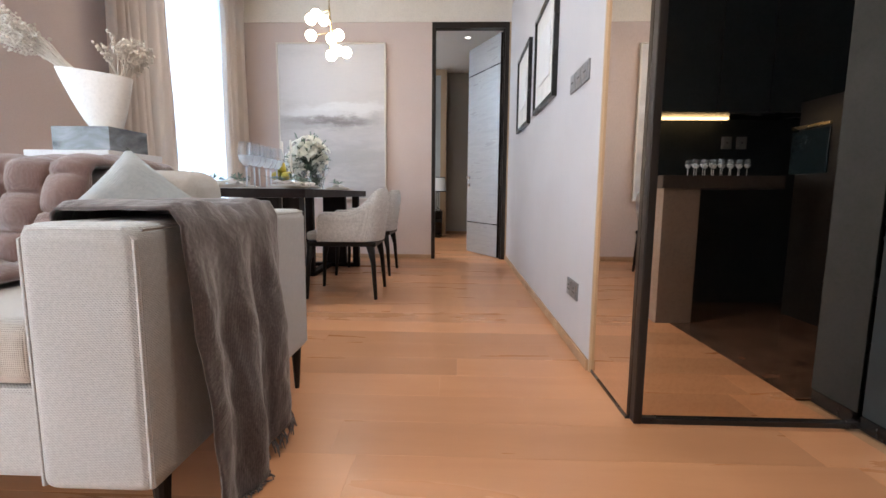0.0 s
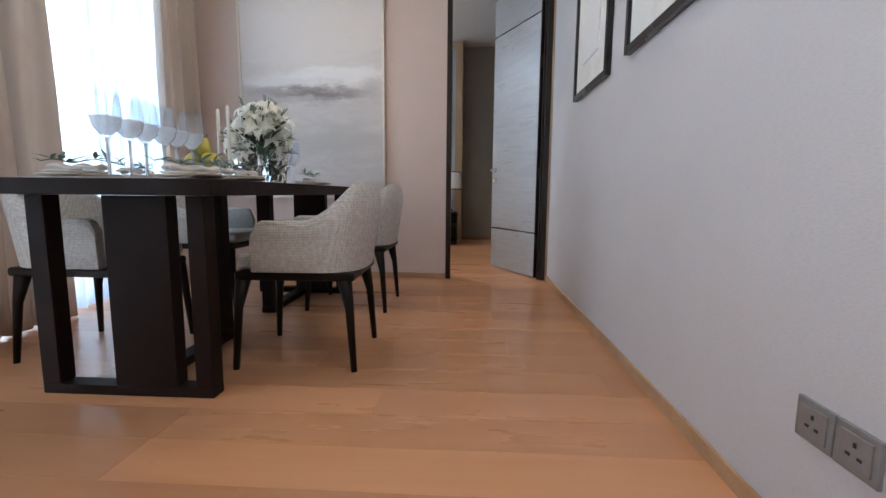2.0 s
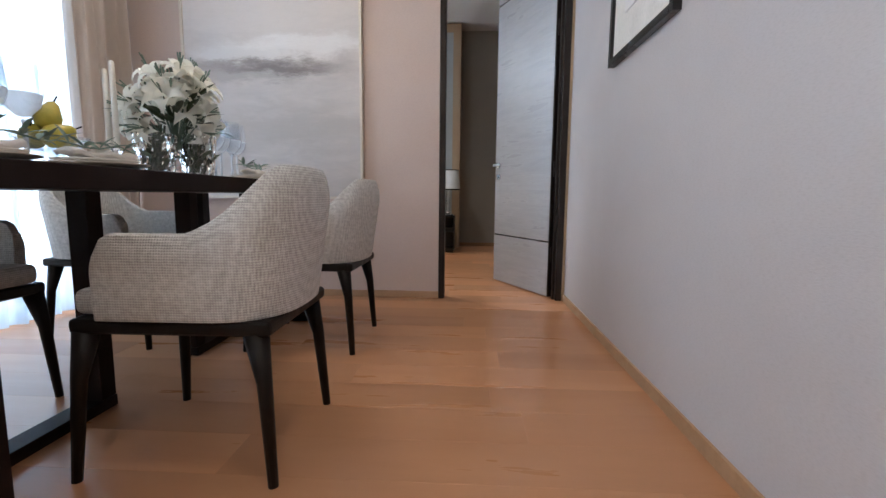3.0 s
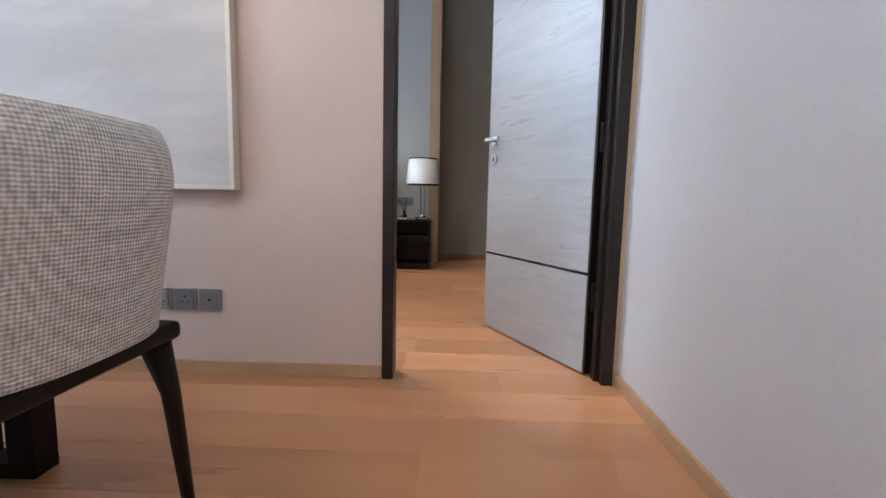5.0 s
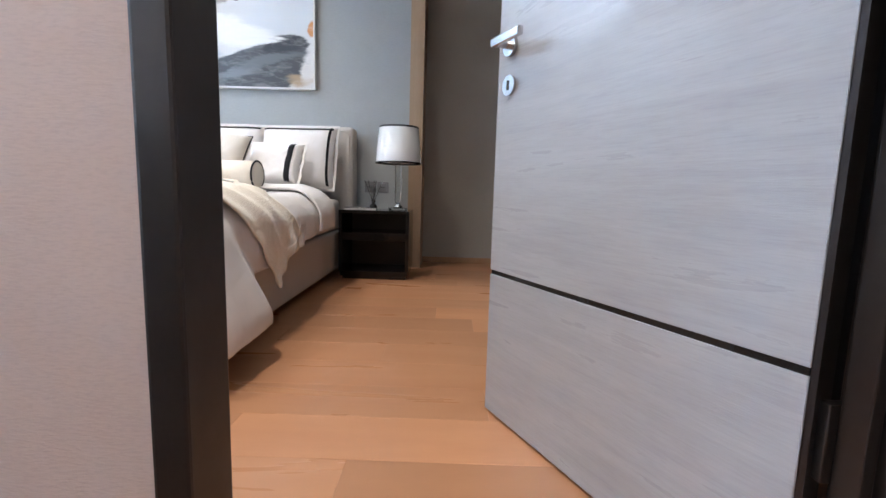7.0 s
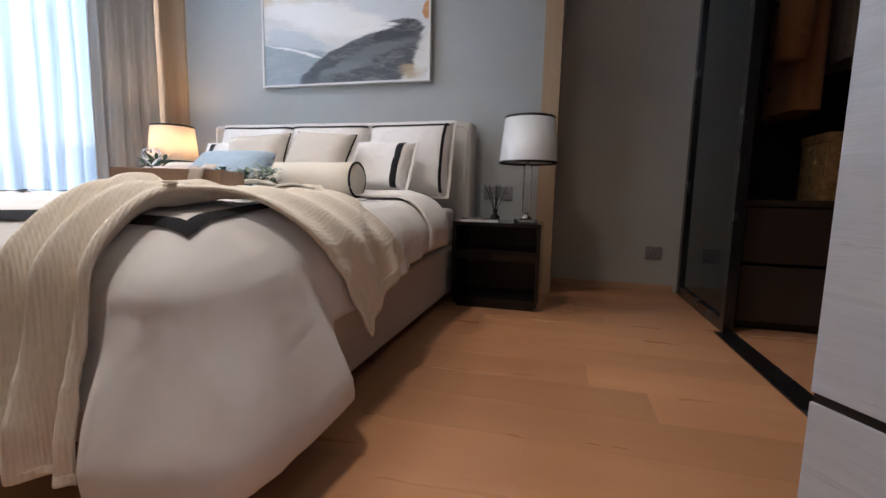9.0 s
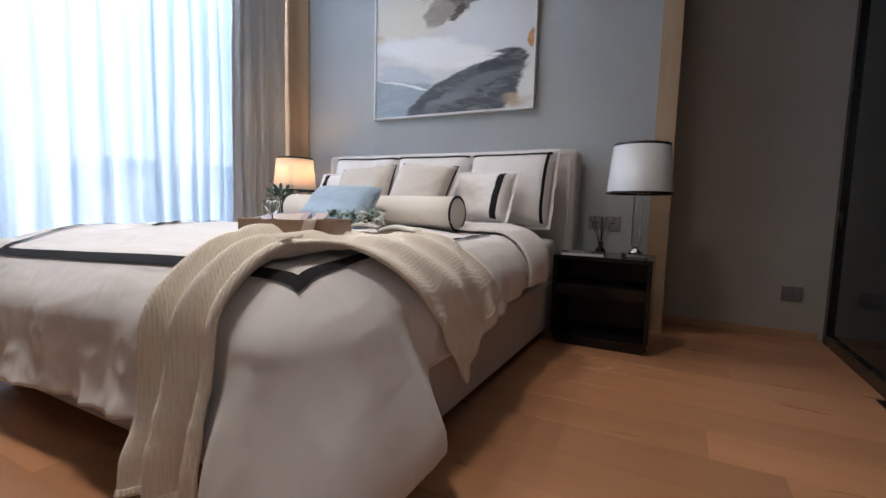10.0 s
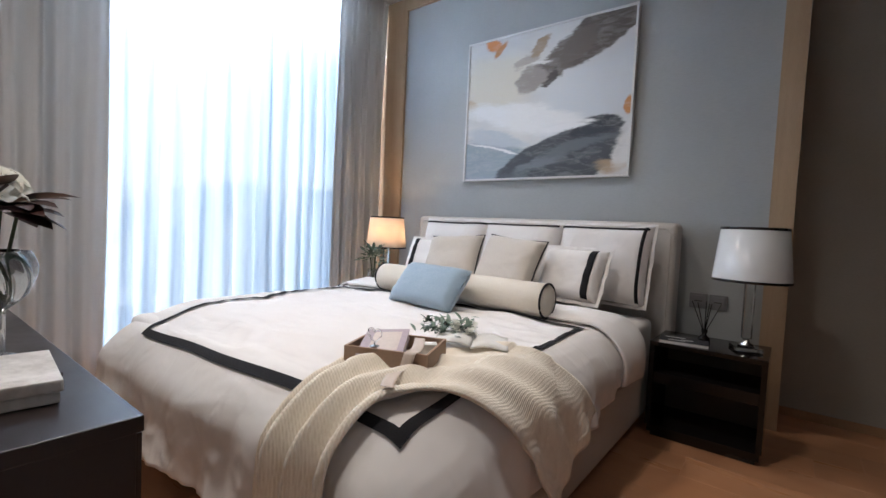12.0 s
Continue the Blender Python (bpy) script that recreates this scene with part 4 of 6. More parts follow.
# ---- sofa and its things ----
def pillow(name, label, cat, w, h, d, mat, m, flange=0.0, band=None, piping=None, seed=0, sag=0.0, group=""):
    """A stuffed square cushion, standing in its local xz plane, with its seam, border tape or piping."""
    t = thing(name, label, cat, group=group)

    def half(sign, grow=0.0, off=0.0):
        def f(u, v):
            a, b = 2 * u - 1, 2 * v - 1
            edge = max(0.0, (1 - a ** 4)) ** 0.5 * max(0.0, (1 - b ** 4)) ** 0.5
            px = a * w / 2 * (1 - 0.07 * (1 - abs(b) ** 2) * abs(a) ** 3)
            pz = b * h / 2 * (1 - 0.07 * (1 - abs(a) ** 2) * abs(b) ** 3)
            dd = d / 2 * edge * (1 + 0.12 * rough3((a, b, sign), 2.2, seed)) + 0.006 * rough3((a, b, sign), 6, seed + 3)
            return (px, sign * (dd + 0.002 + off), pz - sag * (1 - a * a) * (b + 1) / 2)
        return f
    bm = grid(half(-1), 22, 22)
    grid(half(1), 22, 22, bm=bm)
    bmesh.ops.remove_doubles(bm, verts=bm.verts, dist=0.0045)
    body = part("cover", bm, mat, t, smooth=True)
    if flange:
        def fl(s):
            def g(u, v):
                a, k = 2 * math.pi * u, v * flange
                c, sn = math.cos(a), math.sin(a)
                q = max(abs(c), abs(sn))
                px, pz = c / q * (w / 2 * 0.97), sn / q * (h / 2 * 0.97)
                return (px + c / q * k, 0.006 * math.sin(11 * a) * v + 0.002 * math.sin(27 * a) * v + s * 0.003, pz + sn / q * k)
            return g
        part("flange", grid(fl(0), 80, 2, 0.005), mat, t, "flat stitched flange")
    if band:
        side, inset, bw = band
        for sx in side:
            def g(u, v, sx=sx):
                a = (w / 2 - inset - bw * v) * 2 / w
                if sx in "LR":
                    q = half(-1, 0, 0.003)((1 + (a if sx == "R" else -a)) / 2, 0.03 + 0.94 * u)
                else:
                    q = half(-1, 0, 0.003)(0.03 + 0.94 * u, (1 + a) / 2)
                return q
            part("border_tape", grid(g, 30, 3, 0.002), M["piping"], t, "black border tape", smooth=True)
    if piping:
        pts = []
        for i in range(65):
            a = 2 * math.pi * i / 64
            c, sn = math.cos(a), math.sin(a)
            q = max(abs(c), abs(sn))
            u, v = c / q, sn / q
            pts.append((u * w / 2 * (1 - 0.07 * (1 - abs(v) ** 2)), 0, v * h / 2 * (1 - 0.07 * (1 - abs(u) ** 2))))
        part("piping", tube(pts, 0.007, 6), piping, t, smooth=True)
    t.matrix_world = m
    return t


SX0, SX1, SY0, SY1 = -2.80, -0.493, 0.64, 1.86
sofa = thing("sofa", "pale linen sofa with piped box arms and slim dark legs", "sofa")


def arm(x0, x1):
    b = box(x0, x1, SY0, SY1, 0.215, 0.93, 0.05, 5)
    a = part("arm", b, M["linen"], sofa, smooth=True)
    for y in (SY0 + 0.012, SY1 - 0.012):
        pts = [(x0 + 0.012, y, 0.235), (x0 + 0.012, y, 0.89), (x0 + 0.04, y, 0.915), (x1 - 0.04, y, 0.915), (x1 - 0.012, y, 0.89), (x1 - 0.012, y, 0.235)]
        part("piping", tube(pts, 0.008, 6), M["linen"], a)
    for x in (x0 + 0.012, x1 - 0.012):
        part("piping", tube([(x, SY0 + 0.03, 0.915), (x, SY1 - 0.03, 0.915)], 0.008, 6), M["linen"], a)


arm(SX1 - 0.315, SX1)
arm(SX0, SX0 + 0.29)
part("base", box(SX0 + 0.291, SX1 - 0.291, SY0 + 0.02, SY1, 0.245, 0.50, 0.02), M["linen"], sofa)
part("back", box(SX0 + 0.291, SX1 - 0.291, SY1 - 0.22, SY1 - 0.002, 0.501, 0.90, 0.03, 3), M["linen"], sofa)
sw = (SX1 - SX0 - 0.58) / 2
for i in range(2):
    x0 = SX0 + 0.29 + i * sw
    part("seat_cushion", box(x0 + 0.005, x0 + sw - 0.005, SY0, SY1 - 0.225, 0.505, 0.68, 0.05, 4), M["linen_soft"], sofa, smooth=True)
    part("back_cushion", box(x0 + 0.02, x0 + sw - 0.02, SY1 - 0.47, SY1 - 0.17, 0.682, 1.10, 0.11, 5), M["linen_soft"], sofa, smooth=True)
for x in (SX0 + 0.05, SX1 - 0.045):
    for y in (SY0 + 0.09, SY1 - 0.07):
        part("leg", tube([(x, y, 0.0), (x, y, 0.22)], [0.011, 0.026], 12), M["chairleg"], sofa, "slim tapered dark leg")

pillow("cushion", "pale blue-grey linen cushion against the sofa arm", "cushion", 0.38, 0.38, 0.17, M["bluecush"], pose(-0.99, 1.34, 0.92, -14, 40, 28), seed=2)
# mauve quilted throw over the sofa back and seat
pl = thing("quilted_throw", "mauve plush quilted throw over the sofa back", "throw")


def quilt(u, v):
    x = -2.50 + 1.30 * u
    s = v * 1.78
    if s < 0.2:
        y, z = SY1 + 0.012, 0.90 + s
    elif s < 0.70:
        y, z = SY1 - (s - 0.2), 1.10 + 0.01 * math.sin((s - 0.2) * 6)
    elif s < 1.10:
        y, z = 1.36 - (s - 0.70) * 0.2, 1.10 - (s - 0.70) * 0.97
    else:
        y, z = 1.27 - (s - 1.10), 0.70
    q = abs(math.sin(math.pi * (u * 8))) ** 0.45 * abs(math.sin(math.pi * (v * 11 + 0.5 * (int(u * 8) % 2)))) ** 0.45
    nz = 0.05 * q + 0.012 * rough3((x, y, z), 7)
    front = 0.68 < s < 1.10
    return (x + 0.03 * math.sin(6 * v), y - nz * (0.9 if front else 0.15), z + nz * (0.35 if front else 0.8))


part("quilt", grid(quilt, 90, 90, 0.02), M["plush"], pl, smooth=True)

# charcoal throw over the arm
th = thing("throw_blanket", "charcoal mohair throw with fringe draped over the sofa arm", "throw")


def throw_arm(u, v):
    # v runs from the seat side over the arm and down the outer face
    s = v * 1.46
    y = 0.76 + 0.62 * u + 0.05 * v * (u - 0.4)
    xi, xo, top = SX1 - 0.31, SX1 + 0.012, 0.95
    w = xo - xi
    fold = 0.022 * math.sin(2 * math.pi * 2.6 * u + 1.1 * v) + 0.02 * rough3((y * 1.4, v * 0.8, 0), 6, 3) + 0.008 * rough3((y * 2, v, 0), 14, 4)
    if s < 0.2:
        return (xi - abs(fold) * 0.4, y, 0.75 + s)
    if s < 0.2 + w:
        return (xi + (s - 0.2), y, top + 0.012 * math.sin(9 * u) + abs(fold) * 0.8)
    d = s - 0.2 - w
    return (xo + 0.055 * smooth(0, 0.8, d) + 0.026 + fold * smooth(0, 0.3, d), y + 0.06 * d * (0.4 - u), top - 0.02 - d * (0.93 + 0.05 * math.sin(5 * u)))


part("blanket", grid(throw_arm, 64, 90, 0.008), M["throw"], th, smooth=True)
fr = bmesh.new()
rnd = random.Random(4)
for k in range(120):
    u = rnd.random()
    p = Vector(throw_arm(u, 1.0))
    q = p + Vector((rnd.uniform(-0.01, 0.03), rnd.uniform(-0.025, 0.025), -rnd.uniform(0.03, 0.075)))
    q.z = max(q.z, 0.008)
    tube([p, (p + q) / 2 + Vector((0.006, rnd.uniform(-0.01, 0.01), 0)), q], [0.004, 0.003, 0.002], 5, fr)
part("fringe", fr, M["throw"], th, "loose twisted fringe")

# plinth, marble block and vase behind the sofa
pb = thing("plinth", "white lacquered display plinth behind the sofa", "plinth", (-1.75, 2.10, 0))
part("body", box(-0.215, 0.215, -0.20, 0.20, 0.0, 1.18, 0.004), M["whitelac"], pb)
part("top", box(-0.228, 0.228, -0.213, 0.213, 1.181, 1.222, 0.004), M["whitelac"], pb)
mbk = tagged(part("marble_block", box(-1.84, -1.53, 1.91, 2.20, 1.2225, 1.345, 0.003), M["greymarble"]), "grey veined marble block on the white plinth", "block")
vs = thing("vase", "white ceramic pocket vase with a wavy rim", "vase", (-1.655, 2.06, 1.346))


def vase_wall(k):
    def f(u, v):
        a = 2 * math.pi * u
        w = (0.075 + 0.135 * v ** 0.8) * k
        d = (0.06 + 0.05 * v - 0.03 * v * v) * k
        return (w * math.cos(a) - 0.05 * v, d * math.sin(a), 0.30 * v + 0.03 * v * v * math.cos(a + 3.1) + 0.002)
    return f


b = grid(vase_wall(1.0), 40, 14)
grid(vase_wall(0.93), 40, 14, bm=b)
part("body", b, M["ceramic"], vs, smooth=True)
part("foot", lathe([(0, 0), (0.082, 0), (0.084, 0.01), (0, 0.012)], 24), M["ceramic"], vs)


def sprig(root, heading, length, spread, count, mat_stem, mat_head, seed, parent, head=0.008):
    rnd = random.Random(seed)
    stems, heads = bmesh.new(), bmesh.new()
    h = Vector(heading).normalized()
    for i in range(count):
        d = (h + Vector([rnd.uniform(-spread, spread) for _ in range(3)])).normalized()
        p0 = Vector(root) + Vector([rnd.uniform(-0.02, 0.02) for _ in range(3)])
        p1 = p0 + d * length * rnd.uniform(0.6, 1.0)
        mid = (p0 + p1) / 2 + Vector((0, 0, 0.05 * length))
        tube([p0, mid, p1], [0.004, 0.003, 0.0015], 5, stems)
        for j in range(16):
            k = rnd.uniform(0.55, 1.0)
            q = p0.lerp(p1, k) + Vector([rnd.gauss(0, 0.035) for _ in range(3)]) * length * 1.1
            tube([p0.lerp(p1, k - 0.06), q], [0.0015, 0.001], 3, stems)
            bmesh.ops.create_icosphere(heads, subdivisions=1, radius=head * rnd.uniform(0.6, 1.3), matrix=Matrix.Translation(q))
    part("stems", stems, mat_stem, parent)
    part("blossom", heads, mat_head, parent)


ds = thing("dried_flowers", "dried cream baby's-breath sprigs standing in the vase", "dried flowers")
sprig((-1.80, 2.05, 1.64), (-0.8, -0.1, 0.62), 0.52, 0.18, 22, M["dried"], M["dried"], 3, ds, 0.0095)
sprig((-1.55, 2.07, 1.61), (0.20, 0.1, 0.5), 0.26, 0.6, 26, M["dried"], M["dried"], 5, ds, 0.009)

# ---- dining table ----
TX0, TX1, TY0, TY1, TZ = -2.12, -0.995, 3.33, 5.86, 1.045
tab = thing("dining_table", "espresso-stained dining table on open slab trestles", "table")
part("tabletop", box(TX0, TX1, TY0, TY1, TZ - 0.075, TZ, 0.005), M["darkwood"], tab)
for ya, yb in ((3.44, 4.26), (4.96, 5.74)):
    sgn = 1 if ya < 4.5 else -1
    y1, y2 = (ya, yb) if sgn > 0 else (yb, ya)
    part("trestle_board", box(-1.56, -1.25, y1 - 0.04, y1 + 0.04, 0.051, TZ - 0.077, 0.004), M["darkwood"], tab)
    for x0, x1 in ((-1.155, -1.07), (-1.93, -1.84)):
        part("leg", box(x0, x1, y1 - 0.045, y1 + 0.045, 0.051, TZ - 0.077, 0.004), M["darkwood"], tab)
    part("foot_bar", box(-1.93, -1.07, y1 - 0.045, y1 + 0.045, 0, 0.05, 0.004), M["darkwood"], tab)
    part("leg", box(-1.54, -1.45, y2 - 0.04, y2 + 0.04, 0.051, TZ - 0.077, 0.004), M["darkwood"], tab)
    part("foot_bar", box(-1.545, -1.445, min(y1 + sgn * 0.046, y2 + sgn * 0.04), max(y1 + sgn * 0.046, y2 + sgn * 0.04), 0, 0.05, 0.004), M["darkwood"], tab)
rn = tagged(part("table_runner", grid(lambda u, v: (-1.93 + 0.76 * u, 3.36 + 2.46 * v, TZ + 0.006 + 0.002 * math.sin(40 * v)), 8, 60, 0.004), M["napkin"]), "pale linen runner along the dining table", "table linen")


# ---- chairs ----
def dining_chair(m):
    c = thing("dining_chair", "woven tweed tub dining chair on dark wooden legs", "chair", group="chairs round the dining table")

    def shell(off, z0=0.555):
        def f(u, v):
            # u follows the U from one arm tip round the back to the other
            t = 2 * u - 1
            w, back, front = 0.315 - off, -0.36 + off, 0.23
            s = abs(t)
            if s > 0.52:
                k = (s - 0.52) / 0.48
                x, y = math.copysign(w, t), -0.10 + (front + 0.10) * k
            else:
                a = s / 0.52 * math.pi / 2
                x, y = math.copysign(w * math.sin(a) ** 0.75, t), -0.10 + (back + 0.10) * math.cos(a) ** 0.75
            top = 0.835 + 0.225 * (1 - smooth(0.22, 0.60, s)) - 0.01 * smooth(0.9, 1, s)
            round_ = max(0, (s - 0.93) / 0.07)
            top -= 0.055 * round_ ** 2
            z = z0 + (top - z0) * v
            lean = 0.075 * (z - 0.55) / 0.5
            roll = (max(0, v - 0.66) / 0.34) ** 2.4 * (0.036 if off == 0 else 0) * (1 - 0.6 * smooth(0.45, 0.9, s))
            k = 1 - roll / 0.36
            return (x * (1 + 0.10 * (z - 0.55)) * k, (y - lean * (1 - smooth(0.3, 0.8, s))) * k, z)
        return f
    b = grid(shell(0.0), 48, 14)
    grid(shell(0.055), 48, 14, bm=b)
    # close the rim, the arm fronts and the lower edge
    n1, n2 = 49 * 15, 15
    b.verts.ensure_lookup_table()
    vs_ = list(b.verts)
    for i in range(48):
        o0, o1, i0, i1 = vs_[i * n2 + 14], vs_[(i + 1) * n2 + 14], vs_[n1 + i * n2 + 14], vs_[n1 + (i + 1) * n2 + 14]
        b.faces.new((o0, o1, i1, i0))
        b.faces.new((vs_[i * n2], vs_[n1 + i * n2], vs_[n1 + (i + 1) * n2], vs_[(i + 1) * n2]))
    for i in (0, 48):
        for j in range(14):
            b.faces.new((vs_[i * n2 + j], vs_[i * n2 + j + 1], vs_[n1 + i * n2 + j + 1], vs_[n1 + i * n2 + j]))
    sh = part("backrest", b, M["tweed"], c, smooth=True)
    md = sh.modifiers.new("bevel", "BEVEL")
    md.width, md.segments, md.limit_method, md.angle_limit = 0.016, 3, "ANGLE", radians(50)
    part("seat", box(-0.262, 0.262, -0.29, 0.345, 0.558, 0.645, 0.035, 4), M["tweed"], c, smooth=True)
    part("seat_frame", box(-0.30, 0.30, -0.33, 0.335, 0.505, 0.556, 0.02, 3), M["chairleg"], c)
    for sx in (-1, 1):
        part("leg", tube([(sx * 0.305, 0.34, 0.0), (sx * 0.285, 0.32, 0.35), (sx * 0.268, 0.295, 0.51)], [0.017, 0.025, 0.042], 10), M["chairleg"], c, smooth=True)
        part("leg", tube([(sx * 0.30, -0.325, 0.0), (sx * 0.28, -0.30, 0.35), (sx * 0.262, -0.27, 0.51)], [0.017, 0.025, 0.042], 10), M["chairleg"], c, smooth=True)
    c.matrix_world = m
    return c


ch = dining_chair(pose(-0.815, 4.065, 0, rz=91))
for m in (pose(-0.86, 5.32, 0, rz=89), pose(-2.12, 4.05, 0, rz=-90), pose(-2.15, 5.32, 0, rz=-91)):
    copy_thing(ch, m)


# ---- on the table ----
def petal_flower(bm, centre, heading, size, rnd, petals=6):
    h = Vector(heading).normalized()
    a = h.orthogonal().normalized()
    c = h.cross(a)
    for k in range(petals):
        t = 2 * math.pi * k / petals + rnd.uniform(-0.15, 0.15)
        out = math.cos(t) * a + math.sin(t) * c
        side = h.cross(out)
        curl = rnd.uniform(0.8, 1.15)

        def f(u, v, out=out, side=side, curl=curl):
            w = 0.25 * math.sin(math.pi * min(1, 0.10 + 0.90 * u)) ** 1.15 * (2 * v - 1)
            r = 0.06 + 0.92 * u ** 1.4
            z = 1.15 * u - 0.85 * u ** 3 * curl
            return Vector(centre) + size * (out * r * 0.9 + side * w + h * (z - 0.45 + 0.09 * (2 * v - 1) ** 2))
        grid(f, 6, 2, bm=bm)


def leaf_blade(bm, p, d, length, width, rnd):
    d = Vector(d).normalized()
    s = d.cross(Vector((rnd.uniform(-0.3, 0.3), rnd.uniform(-0.3, 0.3), 1))).normalized()
    up = s.cross(d)

    def f(u, v):
        w = width * math.sin(math.pi * min(1, 0.03 + 0.97 * u)) ** 0.7 * (v - 0.5)
        return Vector(p) + d * length * u + s * w + up * (-0.25 * length * u * u + 0.25 * abs(w))
    grid(f, 5, 2, bm=bm)


def wine_glass(name, label, m, scale=1.0, fill=True, group="wine glasses"):
    g = thing(name, label, "glass", group=group)
    prof = [(0.0, 0.004), (0.042, 0.002), (0.043, 0.005), (0.006, 0.010), (0.005, 0.06), (0.005, 0.135), (0.014, 0.150), (0.045, 0.185), (0.055, 0.225), (0.050, 0.275), (0.042, 0.325)]
    part("bowl", lathe([(r * scale, z * scale) for r, z in prof], 28), M["thin"], g, smooth=True)
    if fill:
        part("stem", tube([(0, 0, 0.011 * scale), (0, 0, 0.149 * scale)], 0.0065 * scale, 8), M["frosted"], g, smooth=True)
        part("frosted_fill", lathe([(0.0, 0.157 * scale), (0.018 * scale, 0.160 * scale), (0.042 * scale, 0.188 * scale), (0.051 * scale, 0.222 * scale), (0.051 * scale, 0.228 * scale), (0, 0.229 * scale)], 24), M["frosted"], g, "white frosted lower bowl", smooth=True)
    g.matrix_world = m
    return g


gl = wine_glass("wine_glass", "tall clear wine glass with a frosted lower bowl", pose(-1.53, 3.43, TZ + 0.008), 1.2)
for i in range(1, 6):
    copy_thing(gl, pose(-1.53 + 0.012 * (i % 2), 3.43 + 0.125 * i, TZ + 0.008))
for i in range(5):
    copy_thing(gl, pose(-1.50 + 0.02 * (i % 2), 5.16 + 0.105 * i, TZ + 0.008))

for i in range(14):
    copy_thing(gl, pose(2.20 + 0.07 * (i % 7), -0.30 - 0.1 * (i // 7), 1.171) @ Matrix.Scale(0.36, 4))


def cut_vase(name, label, at, r, h):
    v = thing(name, label, "vase", at)

    def wall(k):
        def f(u, t):
            a = 2 * math.pi * u
            rr = r * (0.78 + 0.22 * t) * (1 + 0.035 * (1 if (int(u * 24) + int(t * 6)) % 2 else -1) * (1 if k == 1 else 0)) * (1 if k == 1 else 0.86)
            return (rr * math.cos(a), rr * math.sin(a), h * t if k == 1 else 0.015 + (h - 0.015) * t)
        return f
    b_ = grid(wall(1), 48, 12)
    grid(wall(2), 48, 12, bm=b_)
    part("body", b_, M["crystal"], v)
    part("base", lathe([(0, 0), (r * 0.78, 0), (r * 0.78, 0.012), (0, 0.014)], 24), M["crystal"], v)
    st = bmesh.new()
    rnd_ = random.Random(int(h * 100))
    for _ in range(16):
        a, q = rnd_.uniform(0, 6.28), rnd_.uniform(0, r * 0.6)
        tube([(q * math.cos(a), q * math.sin(a), 0.02), (q * math.cos(a + 1) * 1.1, q * math.sin(a + 1) * 1.1, h + 0.05)], 0.006, 5, st)
        leaf_blade(st, (q * math.cos(a), q * math.sin(a), rnd_.uniform(0.03, 0.1)), (math.cos(a), math.sin(a), 1.2), 0.10, 0.05, rnd_)
    part("stems", st, M["leaf"], v, "dark green stems inside the glass")
    return v


cut_vase("glass_vase", "cut crystal vase holding lilies", (-1.53, 4.78, TZ + 0.008), 0.105, 0.22)
cut_vase("glass_vase", "cut crystal vase holding lilies", (-1.41, 4.96, TZ + 0.008), 0.10, 0.235)
li = thing("lilies", "full bouquet of white lilies with dark leaves", "flowers")
rnd = random.Random(9)
fb, lb, sb = bmesh.new(), bmesh.new(), bmesh.new()
for k in range(40):
    d = Vector((rnd.gauss(0, 0.7), rnd.gauss(0, 0.7), rnd.gauss(0.5, 0.6))).normalized()
    d.z = max(d.z, -0.12)
    c = Vector((-1.47, 4.88, 1.33)) + Vector((d.x * 0.24, d.y * 0.25, d.z * 0.34)) * rnd.uniform(0.6, 1.05)
    petal_flower(fb, c, d, rnd.uniform(0.10, 0.15), rnd)
    tube([Vector((-1.47, 4.87, 1.20)), c - d * 0.02], 0.004, 4, sb)
    for q in range(4):
        tube([c, c + (d + Vector([rnd.uniform(-0.3, 0.3) for _ in range(3)])) * 0.07], [0.0015, 0.004], 4, sb)
for k in range(46):
    d = Vector((rnd.gauss(0, 1), rnd.gauss(0, 1), rnd.uniform(-0.1, 1.3))).normalized()
    leaf_blade(lb, Vector((-1.47, 4.87, 1.30)) + d * rnd.uniform(0.08, 0.22), d, rnd.uniform(0.10, 0.17), 0.036, rnd)
part("petals", fb, M["petal"], li, smooth=True)
part("leaves", lb, M["leaf"], li)
part("stems", sb, M["greyleaf"], li)

fbw = thing("fruit_bowl", "clear footed glass bowl", "bowl", (-1.5, 4.14, TZ + 0.008))
part("bowl", lathe([(0, 0), (0.06, 0), (0.06, 0.008), (0.015, 0.015), (0.015, 0.05), (0.07, 0.065), (0.115, 0.11), (0.125, 0.125), (0.120, 0.125), (0.066, 0.072), (0, 0.066)], 28), M["thin"], fbw, smooth=True)
for i, (x, y, z, r) in enumerate(((-0.055, -0.02, 0.125, 30), (0.05, -0.03, 0.125, 140), (0.0, 0.055, 0.125, 250), (0.0, -0.005, 0.195, 75))):
    p = part("pear", lathe([(0, -0.045), (0.032, -0.038), (0.046, -0.012), (0.044, 0.012), (0.030, 0.042), (0.019, 0.064), (0, 0.075)], 18), M["pear"], smooth=True)
    part("stalk", tube([(0, 0, 0.072), (0.006, 0.003, 0.1)], 0.003, 5), M["darkwood"], p)
    p.matrix_world = pose(-1.5 + x, 4.14 + y, TZ + 0.008 + z, 60 * (i != 3), 20, r)
    tagged(p, "ripe yellow-green pear in the glass bowl", "fruit", "pears")
